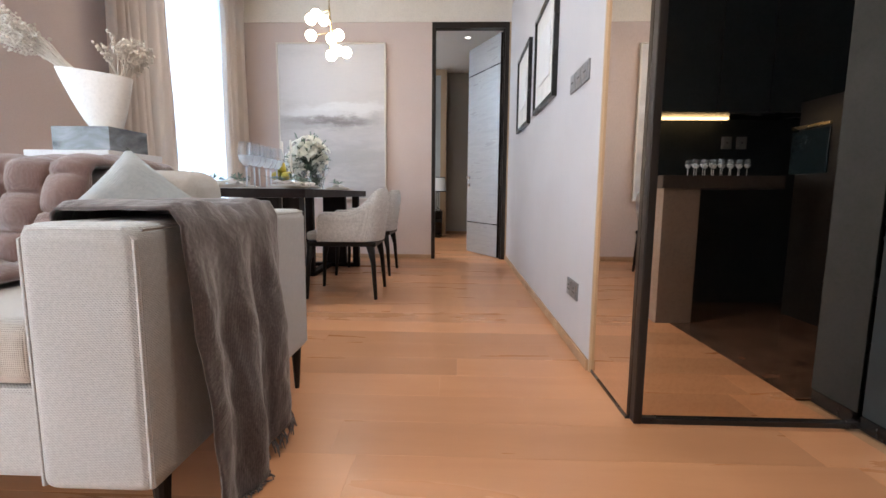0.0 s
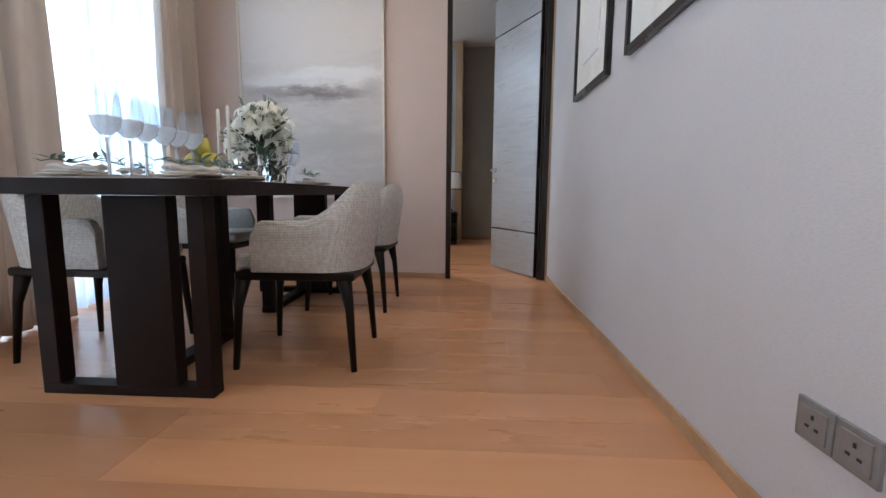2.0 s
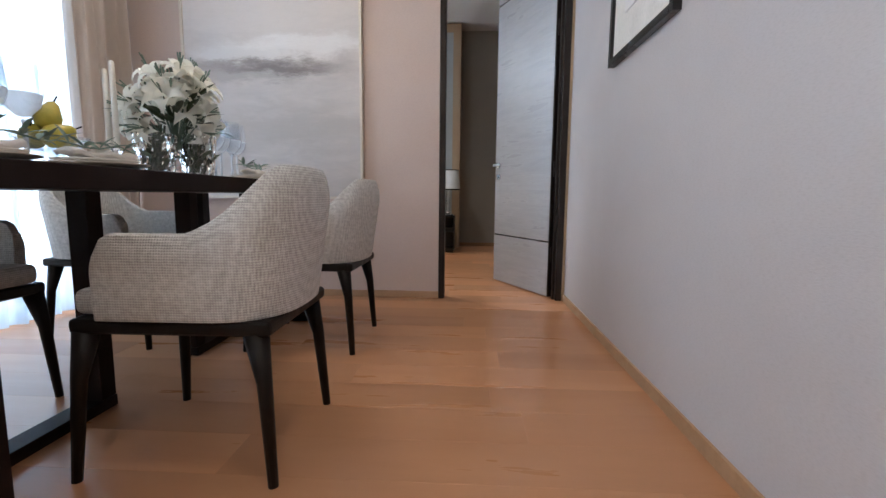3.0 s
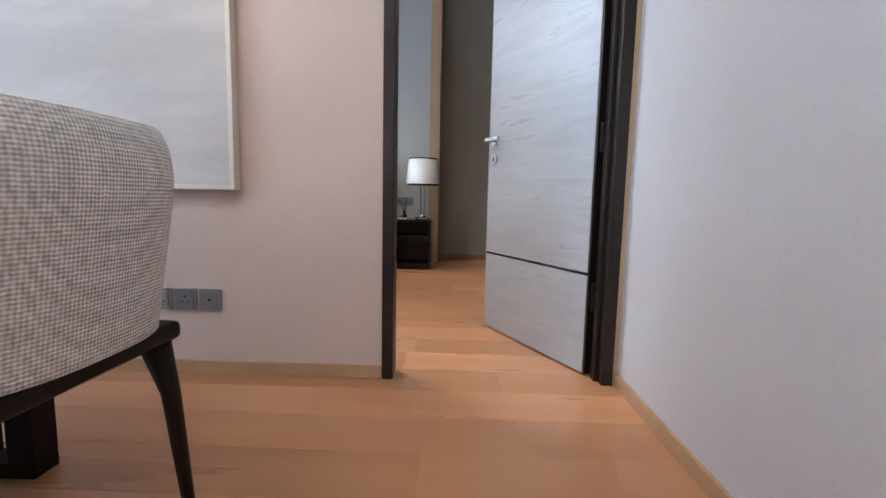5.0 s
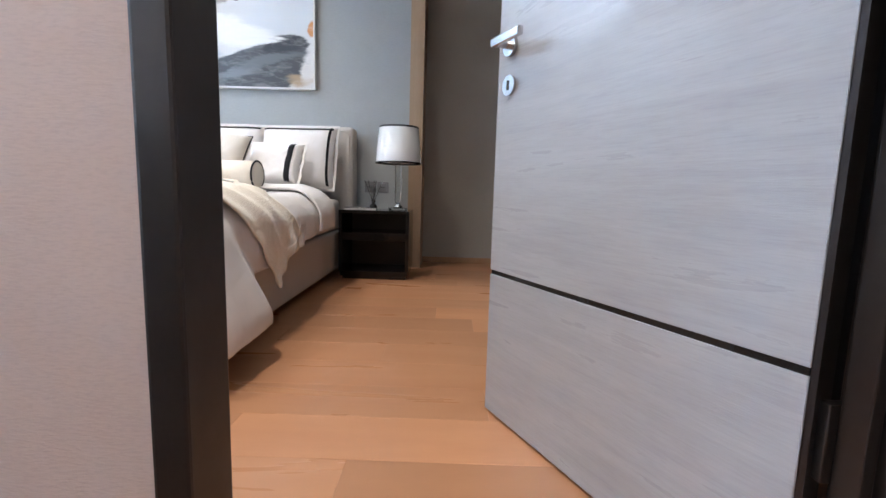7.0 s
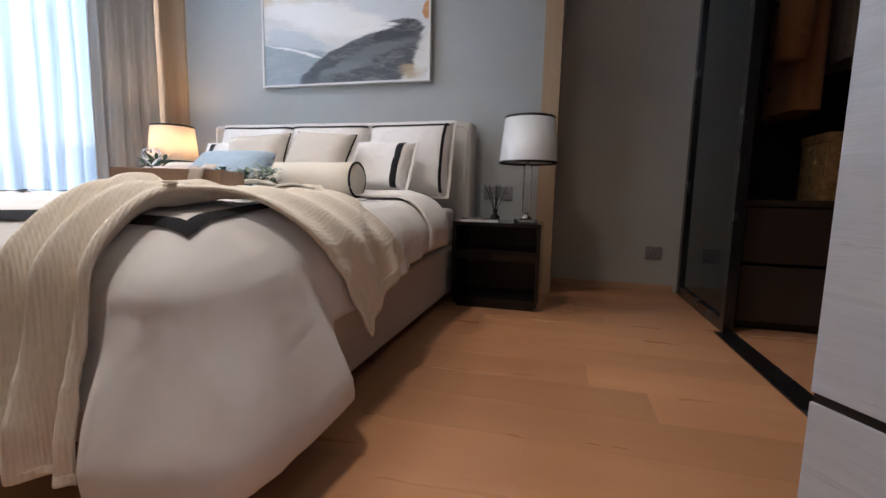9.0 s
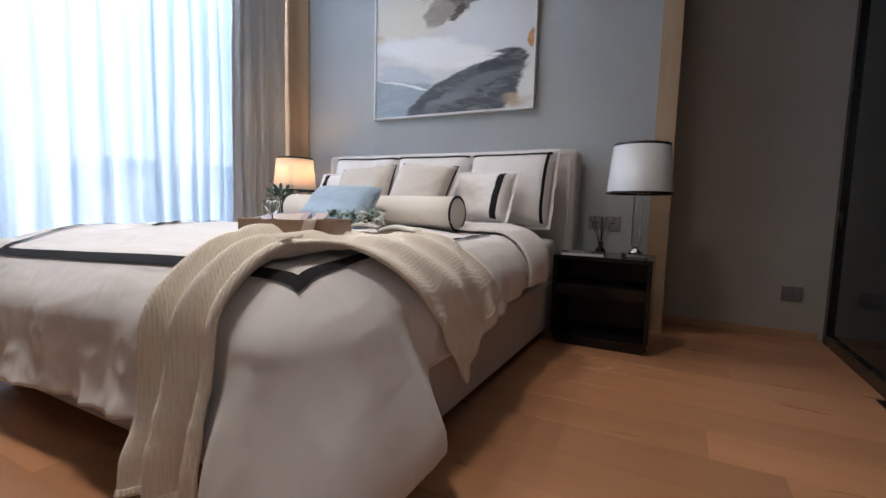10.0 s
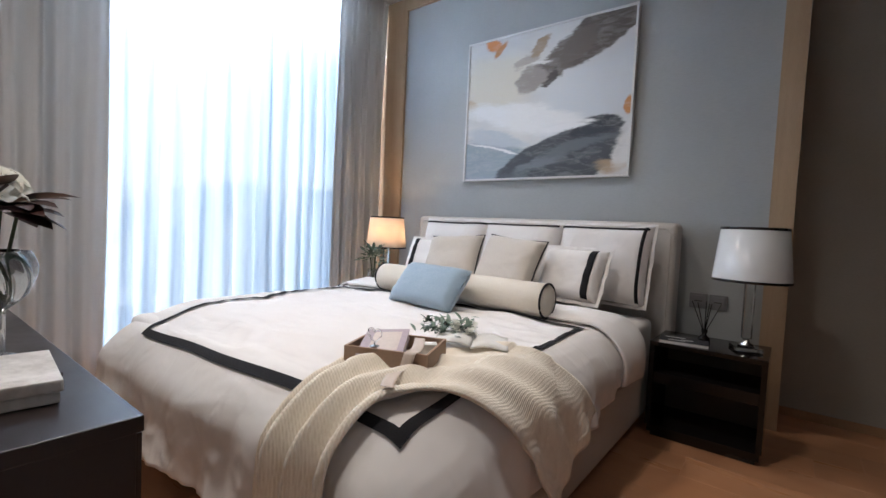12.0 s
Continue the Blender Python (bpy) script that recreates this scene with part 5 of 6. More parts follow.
for x, y in ((-1.70, 4.68), (-1.555, 4.548)):
    cs = thing("candle_holder", "clear crystal candle holder", "candle holder", (x, y, TZ + 0.008), "candle holders")
    part("body", lathe([(0, 0), (0.045, 0), (0.045, 0.01), (0.014, 0.03), (0.026, 0.06), (0.013, 0.09), (0.030, 0.12), (0.013, 0.125), (0, 0.126)], 20), M["crystal"], cs, smooth=True)
    cd = tagged(part("candle", lathe([(0, 0), (0.0135, 0), (0.0115, 0.40), (0.004, 0.408), (0, 0.41)], 16), M["candle"], smooth=True), "slim ivory taper candle, unlit", "candle", "candles")
    cd.matrix_world = pose(x, y, TZ + 0.008 + 0.126)


def setting(m, seed):
    rnd_ = random.Random(seed)
    s = thing("place_setting", "stacked pale plates with folded napkin and olive sprig", "tableware", group="place settings")
    part("charger", lathe([(0, 0), (0.13, 0.002), (0.165, 0.012), (0.168, 0.016), (0.13, 0.010), (0, 0.008)], 36), M["champagne"], s, "wide champagne charger plate", smooth=True)
    part("plate", lathe([(0, 0.012), (0.10, 0.014), (0.135, 0.026), (0.137, 0.030), (0.10, 0.022), (0, 0.020)], 36), M["ceramic"], s, smooth=True)
    part("napkin", grid(lambda u, v: (-0.12 + 0.24 * u, -0.045 + 0.09 * v + 0.01 * math.sin(5 * u), 0.052 + 0.012 * math.sin(3.1 * v) + 0.006 * math.sin(13 * u)), 16, 8, 0.016), M["napkin"], s, "folded white napkin", smooth=True)
    lb_ = bmesh.new()
    pts = [(-0.17 + 0.34 * k / 8, 0.02 * math.sin(k), 0.078 + 0.01 * math.sin(k * 1.3)) for k in range(9)]
    tube(pts, 0.003, 5, lb_)
    for k in range(26):
        p_ = Vector(pts[rnd_.randint(0, 8)])
        leaf_blade(lb_, p_, (rnd_.uniform(-0.4, 1), rnd_.uniform(-1, 1), rnd_.uniform(0.1, 0.7)), rnd_.uniform(0.05, 0.09), 0.02, rnd_)
    part("olive_sprig", lb_, M["greyleaf"], s, "grey-green olive sprig")
    s.matrix_world = m
    return s


for i, (x, y, r) in enumerate(((-1.24, 4.05, 80), (-1.24, 5.3, 95), (-1.88, 4.05, 100), (-1.88, 5.3, 85), (-1.80, 3.56, 10), (-1.26, 3.62, 60))):
    setting(pose(x, y, TZ + 0.009, rz=r), i + 20)

# ---- pendant lamp ----
pn = thing("pendant_lamp", "brass cluster pendant with small glowing glass globes", "lamp", (-1.22, 5.0, 2.90))
part("cord", tube([(0, 0, 0.1), (0, 0, H - 2.90)], 0.007, 8), M["brass"], pn, "brass drop rod")
part("rose", lathe([(0, 1.098), (0.07, 1.098), (0.07, 1.075), (0, 1.07)], 24), M["brass"], pn)
part("stem", tube([(0, 0, 0.25), (0.02, 0, 0.02), (0.0, 0, -0.3)], 0.01, 8), M["brass"], pn)
for dx, dy, dz in ((-0.17, 0.05, 0.18), (-0.19, -0.08, 0.08), (-0.22, 0.0, -0.07), (0.10, 0.02, -0.06), (0.05, -0.1, -0.14), (0.0, 0.05, -0.28), (0.19, 0.0, -0.26), (0.06, 0.12, -0.20), (-0.10, 0.12, 0.14)):
    a = part("arm", tube([(0.0, 0, dz + 0.03), (dx * 0.8, dy * 0.8, dz)], 0.005, 6), M["brass"], pn)
    part("globe", lathe([(0.062 * math.sin(math.pi * k / 12), 0.062 * -math.cos(math.pi * k / 12) + dz) for k in range(13)], 20, (dx, dy)), M["bulb"], a, "glowing white globe", smooth=True)


# ---- bed ----
BX0, BX1, BY0, BY1, BZ = -3.17, -0.69, 7.60, 10.47, 0.80
bed = thing("bed", "upholstered double bed with pale headboard", "bed")
part("base", box(-3.10, -0.755, 7.74, 10.40, 0.055, 0.42, 0.03, 3), M["headboard"], bed, smooth=True)
part("plinth", box(-3.0, -0.85, 7.85, 10.38, 0.0, 0.054), M["black"], bed)
part("mattress", box(-3.08, -0.775, 7.76, 10.39, 0.422, 0.72, 0.06, 4), M["sheet"], bed, smooth=True)
hb = part("headboard", box(-3.215, -0.675, 10.50, YH - 0.03, 0.08, 1.435, 0.05, 4), M["headboard"], bed, "pale upholstered headboard with piped border", smooth=True)
pts = [(-3.17, 10.502, 0.5), (-3.17, 10.502, 1.35), (-3.13, 10.502, 1.39), (-0.76, 10.502, 1.39), (-0.72, 10.502, 1.35), (-0.72, 10.502, 0.1)]
part("piping", tube(pts, 0.008, 6), M["headboard"], hb)

RB = 0.20


def bedspread(u, v, off=0.0, top=BZ):
    """A point of the cloth laid over the bed; u, v are metres along the flat cloth, measured in the room's x and y."""
    cx = min(max(u, BX0 + RB), BX1 - RB)
    cy = max(v, BY0 + RB)
    dx, dy = u - cx, v - cy
    L = math.hypot(dx, dy)
    vt = 7.86 + 0.48 * max(0.0, dx)      # slanting crease where the corner flap folds over the long side
    near = smooth(-0.99, -0.91, u) * (1 - smooth(vt - 0.05, vt + 0.06, v))
    slump = (1 - smooth(7.6, 8.15, v)) * (0.028 + 0.085 * smooth(-1.0, -2.7, u))
    L0 = L
    L *= (1 + 0.5 * near * smooth(0.08, 0.62, L)) * (1 - 0.22 * smooth(8.2, 9.5, v) * (u > BX1 - RB))
    if L > 0.74:
        L = 0.74 + 0.07 * (1 - math.exp((0.74 - L) / 0.15))
    if L < 1e-6:
        z, x, y = top + off, cx, cy
        crown = 0.05 * math.sin(math.pi * min(1, max(0, (u - BX0) / (BX1 - BX0)))) ** 0.5
        puff = 0.024 * rough3((u, v, 0), 3.0, 1) + 0.010 * rough3((u * 0.6, v * 2.2, 0), 7, 2) - 0.010 * abs(rough3((u + v, v * 0.5, 0), 6, 6))
        return Vector((x, y, z + crown * 0.6 + puff - 0.03 - slump))
    nx, ny = dx / L0, dy / L0
    a = L / RB
    if a < math.pi / 2:
        hz, drop = (RB + off) * math.sin(a) + near * 0.10 * smooth(-0.25, 0.45, L - RB * math.pi / 2) * smooth(0, 0.3, L), RB + 0.0 - (RB + off) * math.cos(a)
    else:
        d = L - RB * math.pi / 2
        hz, drop = RB + off + 0.07 * smooth(0, 0.5, d) + near * (0.10 * smooth(-0.25, 0.45, d) - 0.05 * smooth(0.36, 0.52, d)) * (1 - 0.2 * abs(ny) ** 3), RB + d
    hang = smooth(0.1, 0.6, L)
    along = (v if abs(nx) > abs(ny) else u)
    hz += hang * (1 - near) * (0.010 * math.sin(along * 17 + 3 * math.sin(along * 4.3)) + 0.018 * rough3((along, L * 0.4, 0), 7, 4) + 0.003 * math.sin(along * 60 + 9 * L)) + 0.03 * rough3((u, v, L), 2.6, 5) - (0.008 + 0.010 * (1 - near)) * hang * abs(rough3((u * 1.4, v * 1.4, L * 0.5), 6, 9))
    z = top - drop - 0.012 * (1 - hang) - slump
    z = max(z, 0.012 + max(0, off) * 0.5)
    crown = 0.05 * 0.6 * (1 - smooth(0, 0.2, L)) * math.sin(math.pi * min(1, max(0, (cx - BX0) / (BX1 - BX0)))) ** 0.5
    return Vector((cx + nx * hz, cy + ny * hz, z + crown - 0.018 * (1 - hang)))


dv = thing("duvet", "white cotton duvet with a black tape border, hanging over the bed", "bedding")
UA, UB, VA, VB = BX0 - 0.36, BX1 + 0.33, BY0 - 0.40, 9.72
part("cover", grid(lambda u, v: bedspread(UA + (UB - UA) * u, VA + (VB - VA) * v), 190, 170, 0.012), M["sheet"], dv, smooth=True)


def band(a, b, width, n=60):
    a, b = Vector(a), Vector(b)
    s = Vector((-(b - a).y, (b - a).x)).normalized() * width / 2

    def f(u, v):
        q = a.lerp(b, u) + s * (2 * v - 1)
        return bedspread(q.x, q.y, 0.0045) + Vector((0, 0, 0.004))
    return grid(f, n, 4)


U1, U0, V0, V1 = -0.90, -2.95, 7.70, 9.27
part("border_tape", band((-2.72, 7.735), (-0.80, 7.715), 0.040), M["piping"], dv, "black border tape", smooth=True)
part("border_tape", band((-0.82, 7.697), (U1, V1 - 0.021), 0.040), M["piping"], dv, "black border tape", smooth=True)
part("border_tape", band((U1 + 0.021, V1), (U0, V1), 0.042), M["piping"], dv, "black border tape", smooth=True)
part("border_tape", band((-2.70, 7.72), (U0, V1 + 0.03), 0.045), M["piping"], dv, "black border tape", smooth=True)
# turned-back fold near the pillows
part("turned_fold", grid(lambda u, v: bedspread(BX0 - 0.38 + (BX1 - BX0 + 0.71) * u, 9.34 + 0.44 * v, 0.022 + 0.025 * math.sin(math.pi * v)) + Vector((0, 0, 0.008)), 120, 16, 0.014), M["sheet"], dv, smooth=True)

kn = thing("knitted_throw", "cream knitted throw draped diagonally over the bed foot", "throw")


def throw_bed(u, v):
    # centre line on the flat cloth: up from the foot, over the corner, down the long side
    a, b, c, d = Vector((-1.15, BY0 - 0.60)), Vector((-1.20, 7.70)), Vector((-1.02, 8.22)), Vector((-0.34, 8.60))
    t = u
    p = a * (1 - t) ** 3 + b * 3 * t * (1 - t) ** 2 + c * 3 * t * t * (1 - t) + d * t ** 3
    g = ((b - a) * 3 * (1 - t) ** 2 + (c - b) * 6 * t * (1 - t) + (d - c) * 3 * t * t).normalized()
    s = Vector((-g.y, g.x))
    w = 0.34 + 0.15 * smooth(0.4, 0.95, u)
    q = p + s * (v - 0.5) * w
    fold = 0.030 * math.sin(2 * math.pi * 2.9 * v + 1.5 * u) * (1 - 0.8 * smooth(0.25, 0.7, u))
    return bedspread(q.x, q.y, 0.026 + fold * 0.9) + Vector((0, 0, 0.024 + fold * 0.4 if 0.25 < u < 0.85 else 0.012))


part("knit", grid(throw_bed, 130, 60, 0.012), M["knit"], kn, smooth=True)
for e0, e1 in ((0.0, 0.025), (0.975, 1.0)):
    part("ribbed_hem", grid(lambda u, v, e0=e0, e1=e1: throw_bed(e0 + (e1 - e0) * u, v) + Vector((0, 0, 0.004)), 6, 60, 0.018), M["knit"], kn, "thicker ribbed hem", smooth=True)

G = "bed pillows"
P = lambda x, y, z, tilt, rz=0, roll=0: pose(x, y, z, -tilt, roll, rz)
for x, rz in ((-1.16, -4), (-1.87, 2), (-2.58, 3)):
    pillow("pillow", "square white flanged pillow with a black tape border", "pillow", 0.74, 0.61, 0.24, M["sheet"], P(x, 10.31, 1.105, 13, rz), flange=0.022, band=("RT" if x > -1.5 else "T", 0.035, 0.024), seed=int(-x * 10), group=G)
pillow("pillow", "small white pillow with a black tape stripe", "pillow", 0.50, 0.40, 0.18, M["sheet"], P(-1.26, 9.99, 1.02, 24, -8), flange=0.025, band=("R", 0.06, 0.05), seed=7, group=G)
pillow("pillow", "small white pillow with a black tape stripe", "pillow", 0.50, 0.40, 0.18, M["sheet"], P(-2.62, 10.02, 1.02, 24, 8), flange=0.025, band=("L", 0.06, 0.05), seed=8, group=G)
pillow("cushion", "oatmeal linen cushion with black piping", "cushion", 0.52, 0.46, 0.19, M["oatmeal"], P(-1.70, 9.82, 1.06, 27, -5, 4), piping=M["piping"], seed=9, group=G)
pillow("cushion", "oatmeal linen cushion with black piping", "cushion", 0.52, 0.46, 0.19, M["oatmeal"], P(-2.25, 9.84, 1.05, 27, 4, -4), piping=M["piping"], seed=10, group=G)
pillow("cushion", "pale sky-blue lumbar cushion against the bolster", "cushion", 0.60, 0.32, 0.17, M["skyblue"], P(-1.90, 9.12, 0.925, 38, -8, 0), seed=11, group=G)
bo = thing("bolster", "cream cotton bolster with black piped ends", "bolster", (-1.86, 9.36, 0.905), G, -2)
bl, br = 1.46, 0.105
prof = [(0, -bl / 2), (br * 0.85, -bl / 2 + 0.004), (br, -bl / 2 + 0.02)] + [(br * (1 + 0.012 * math.sin(k * 1.7)), -bl / 2 + 0.02 + (bl - 0.04) * k / 16) for k in range(1, 16)] + [(br, bl / 2 - 0.02), (br * 0.85, bl / 2 - 0.004), (0, bl / 2)]
b = lathe(prof, 32)
bmesh.ops.rotate(b, verts=b.verts, matrix=Matrix.Rotation(radians(90), 3, "Y"))
part("cover", b, M["bolster"], bo, smooth=True)
for sx in (-1, 1):
    part("piping", tube([(sx * (bl / 2 - 0.012), br * 0.99 * math.cos(2 * math.pi * k / 32), br * 0.99 * math.sin(2 * math.pi * k / 32)) for k in range(33)], 0.007, 6), M["piping"], bo, "black piping")

# tray with its things
TR = pose(-1.13, 8.02, 0.828, rz=23) @ Matrix.Scale(0.82, 4)
tray = thing("tray", "tan board tray lying on the duvet", "tray")
part("bottom", box(-0.19, 0.19, -0.15, 0.15, 0, 0.008), M["kraft"], tray)
for a in ((-0.19, 0.19, -0.15, -0.138), (-0.19, 0.19, 0.138, 0.15), (-0.19, -0.178, -0.138, 0.138), (0.178, 0.19, -0.138, 0.138)):
    part("side", box(*a, 0.008, 0.072, 0.002), M["kraft"], tray)
tray.matrix_world = TR
bk = thing("book", "mauve clothbound book tilted in the tray", "book")
part("cover", box(-0.10, 0.10, -0.135, 0.135, 0, 0.004), M["mauvebook"], bk)
part("cover", box(-0.10, 0.10, -0.135, 0.135, 0.038, 0.042), M["mauvebook"], bk)
part("spine", box(-0.103, -0.098, -0.135, 0.135, 0.0, 0.042, 0.001), M["mauvebook"], bk)
part("pages", box(-0.097, 0.096, -0.131, 0.131, 0.0042, 0.0378), M["paper"], bk)
part("title_frame", box(-0.06, 0.07, -0.10, 0.10, 0.0422, 0.0428), M["ribbon"], bk, "paler stamped panel")
bk.matrix_world = TR @ pose(-0.06, 0.0, 0.03, 10, -4, 12)
hg = thing("heart_ornament", "clear glass heart ornament on a silver foot", "ornament")
hp = []
for k in range(33):
    a = 2 * math.pi * k / 32
    hp.append((0.0032 * 16 * math.sin(a) ** 3, 0, 0.072 + 0.0032 * (13 * math.cos(a) - 5 * math.cos(2 * a) - 2 * math.cos(3 * a) - math.cos(4 * a))))
part("heart", tube(hp, 0.005, 8), M["crystal"], hg, smooth=True)
part("foot", lathe([(0, 0), (0.03, 0), (0.03, 0.006), (0.006, 0.012), (0, 0.022)], 20), M["chrome"], hg)
hg.matrix_world = TR @ pose(-0.07, -0.10, 0.066, rz=-15) @ Matrix.Scale(0.72, 4)
rb = thing("ribbon", "pale satin ribbon tied over the tray", "ribbon")


def ribbon(u, v):
    s = u * 0.50
    if s < 0.13:
        y, z = 0.0 - s, 0.10 - 0.2 * s
    elif s < 0.18:
        y, z = -0.13 - (s - 0.13) * 0.8, 0.078
    elif s < 0.24:
        y, z = -0.17, 0.076 - (s - 0.18)
    else:
        y, z = -0.17 - (s - 0.24) * 0.95, 0.018 + 0.004 * math.sin(30 * s)
    return (0.10 - 0.02 + 0.05 * v + 0.02 * math.sin(7 * u), y, z)


part("band", grid(ribbon, 40, 4, 0.001), M["ribbon"], rb, smooth=True)
rb.matrix_world = TR
cb = tagged(part("gift_card", box(-0.05, 0.05, -0.03, 0.03, 0, 0.05, 0.003), M["paper"]), "small white card box in the tray", "card box")
cb.matrix_world = TR @ pose(0.115, 0.07, 0.012, rz=20)
bq = thing("posy", "small white flower posy with green leaves on the tray", "flowers")
rnd = random.Random(31)
f1, f2 = bmesh.new(), bmesh.new()
for k in range(130):
    p = Vector((max(-0.11, min(0.13, rnd.gauss(0, 0.085))), rnd.gauss(0, 0.045), 0.012 + abs(rnd.gauss(0.03, 0.025))))
    leaf_blade(f2, p, (rnd.uniform(-1, 1), rnd.uniform(-1, 1), rnd.uniform(0, 0.8)), rnd.uniform(0.04, 0.07), 0.022, rnd)
for k in range(26):
    p = Vector((0.07 + rnd.gauss(0, 0.05), rnd.gauss(0, 0.04), abs(rnd.gauss(0.055, 0.02))))
    petal_flower(f1, p, (rnd.uniform(-0.5, 0.5), rnd.uniform(-0.8, 0.2), 1), 0.03, rnd, 5)
part("leaves", f2, M["greyleaf"], bq)
part("blossoms", f1, M["petal"], bq)
bq.matrix_world = pose(-1.20, 8.40, 0.835, rz=20) @ Matrix.Scale(0.85, 4)
mg = thing("open_magazine", "open white magazine beside the tray", "magazine")
for sgn in (-1, 1):
    part("page_block", grid(lambda u, v, sgn=sgn: (sgn * 0.19 * u, -0.13 + 0.26 * v, 0.012 + 0.02 * math.sin(math.pi * min(1, u * 1.1)) * (1 - 0.3 * u)), 12, 4, 0.012), M["paper"], mg, smooth=True)
mg.matrix_world = pose(-1.04, 8.38, 0.836, rz=30) @ Matrix.Scale(0.8, 4)


# ---- bedside ----
def nightstand(m, label):
    t = thing("nightstand", label, "nightstand", group="bedside tables")
    w, d, h = 0.64, 0.46, 0.635
    part("top", box(0, w, 0, d, h - 0.028, h, 0.003), M["smoked"], t)
    part("bottom", box(0.01, w - 0.01, 0.01, d, 0.03, 0.075, 0.002), M["smoked"], t)
    part("plinth", box(0.03, w - 0.03, 0.03, d - 0.02, 0, 0.03), M["black"], t)
    part("side", box(0, 0.03, 0, d, 0.0755, h - 0.0285), M["smoked"], t)
    part("side", box(w - 0.03, w, 0, d, 0.0755, h - 0.0285), M["smoked"], t)
    part("shelf", box(0.031, w - 0.031, 0.012, d - 0.012, 0.36, 0.43, 0.002), M["smoked"], t)
    part("back", box(0.031, w - 0.031, d - 0.011, d, 0.076, h - 0.029), M["closet"], t)
    t.matrix_world = m
    return t


nightstand(pose(-0.70, 10.0, 0), "glossy dark smoked bedside table with open shelves")
nightstand(pose(-3.93, 10.0, 0), "glossy dark smoked bedside table with open shelves")


def table_lamp(m, label, lit):
    t = thing("table_lamp", label, "lamp")
    part("base", box(-0.075, 0.075, -0.075, 0.075, 0, 0.022, 0.005), M["crystal"], t)
    part("collar", lathe([(0, 0.022), (0.045, 0.022), (0.045, 0.036), (0.02, 0.05), (0.02, 0.07), (0, 0.071)], 20), M["chrome"], t, smooth=True)
    part("column", box(-0.026, 0.026, -0.026, 0.026, 0.071, 0.42, 0.004), M["crystal"], t, "clear crystal column")
    part("rod", tube([(0, 0, 0.42), (0, 0, 0.50)], 0.008, 8), M["chrome"], t)
    z0, z1, r0, r1 = 0.44, 0.765, 0.215, 0.182
    sh = part("shade", lathe([(r0, z0), (r1, z1), (r1 - 0.004, z1), (r0 - 0.004, z0), (r0, z0)], 48), M["litshade"] if lit else M["shade"], t, "white drum shade", smooth=False)
    sh.data.polygons.foreach_set("use_smooth", [True] * len(sh.data.polygons))
    for r, z in ((r0, z0), (r1, z1)):
        part("trim", lathe([(r + 0.001, z - 0.008), (r + 0.003, z), (r + 0.001, z + 0.008), (r - 0.006, z + 0.007), (r - 0.006, z - 0.007), (r + 0.001, z - 0.008)], 48), M["black"], sh, "thin black trim")
    part("bulb", lathe([(0.04 * math.sin(math.pi * k / 8), 0.58 - 0.05 * math.cos(math.pi * k / 8)) for k in range(9)], 14), M["bulb"] if lit else M["frosted"], t, smooth=True)
    t.matrix_world = m
    return t


table_lamp(pose(-0.19, 10.24, 0.636, rz=20), "white drum table lamp with crystal column, switched off", False)
table_lamp(pose(-3.50, 10.30, 0.636, rz=10), "white drum table lamp with crystal column, glowing warm", True)
lamp("bedside_bulb", "POINT", pose(-3.50, 10.30, 1.24), 3.4, (1.0, 0.62, 0.32), (0.05, 0.05))

rd = thing("reed_diffuser", "small glass reed diffuser with dark sticks", "diffuser", (-0.42, 10.22, 0.636))
part("bottle", lathe([(0, 0), (0.036, 0), (0.036, 0.035), (0.015, 0.055), (0.015, 0.075), (0, 0.076)], 18), M["smoked"], rd, smooth=True)
part("collar", lathe([(0, 0.07), (0.019, 0.07), (0.019, 0.09), (0, 0.091)], 14), M["black"], rd)
rnd = random.Random(6)
for k in range(6):
    a = rnd.uniform(0, 6.28)
    part("reed", tube([(0, 0, 0.06), (0.085 * math.cos(a), 0.05 * math.sin(a), 0.27)], 0.0028, 5), M["black"], rd)
mz = thing("magazine", "glossy magazine with a dark cover on the bedside table", "magazine", (-0.52, 10.11, 0.636), rz=8)
part("pages", box(-0.14, 0.14, -0.09, 0.09, 0, 0.018), M["paper"], mz)
part("cover", box(-0.142, 0.142, -0.092, 0.092, 0.0182, 0.0205), M["piping"], mz, "dark printed cover")
for k, (x, y, w) in enumerate(((-0.05, 0.04, 0.12), (0.02, -0.02, 0.07), (-0.04, -0.05, 0.1))):
    part("print_bar", box(x - w / 2, x + w / 2, y - 0.006, y + 0.006, 0.0206, 0.0212), M["paper"], mz)

gv = thing("glass_vase", "clear glass vase on the bedside table", "vase", (-3.42, 10.05, 0.636))
part("body", lathe([(0, 0), (0.055, 0), (0.075, 0.08), (0.062, 0.22), (0.058, 0.22), (0.07, 0.08), (0.05, 0.008), (0, 0.008)], 24), M["thin"], gv, smooth=True)
ep = thing("eucalyptus_bunch", "grey-green eucalyptus bunch in the glass vase", "foliage")
rnd = random.Random(17)
f2, f3 = bmesh.new(), bmesh.new()
for k in range(110):
    d = Vector((rnd.gauss(0, 1), rnd.gauss(0, 1), rnd.uniform(-0.2, 1.2))).normalized()
    p = Vector((-3.40, 10.03, 0.96)) + Vector((d.x * 0.17, d.y * 0.13, d.z * 0.17)) * rnd.uniform(0.4, 1)
    leaf_blade(f2, p, d + Vector((0, 0, 0.2)), rnd.uniform(0.05, 0.085), 0.035, rnd)
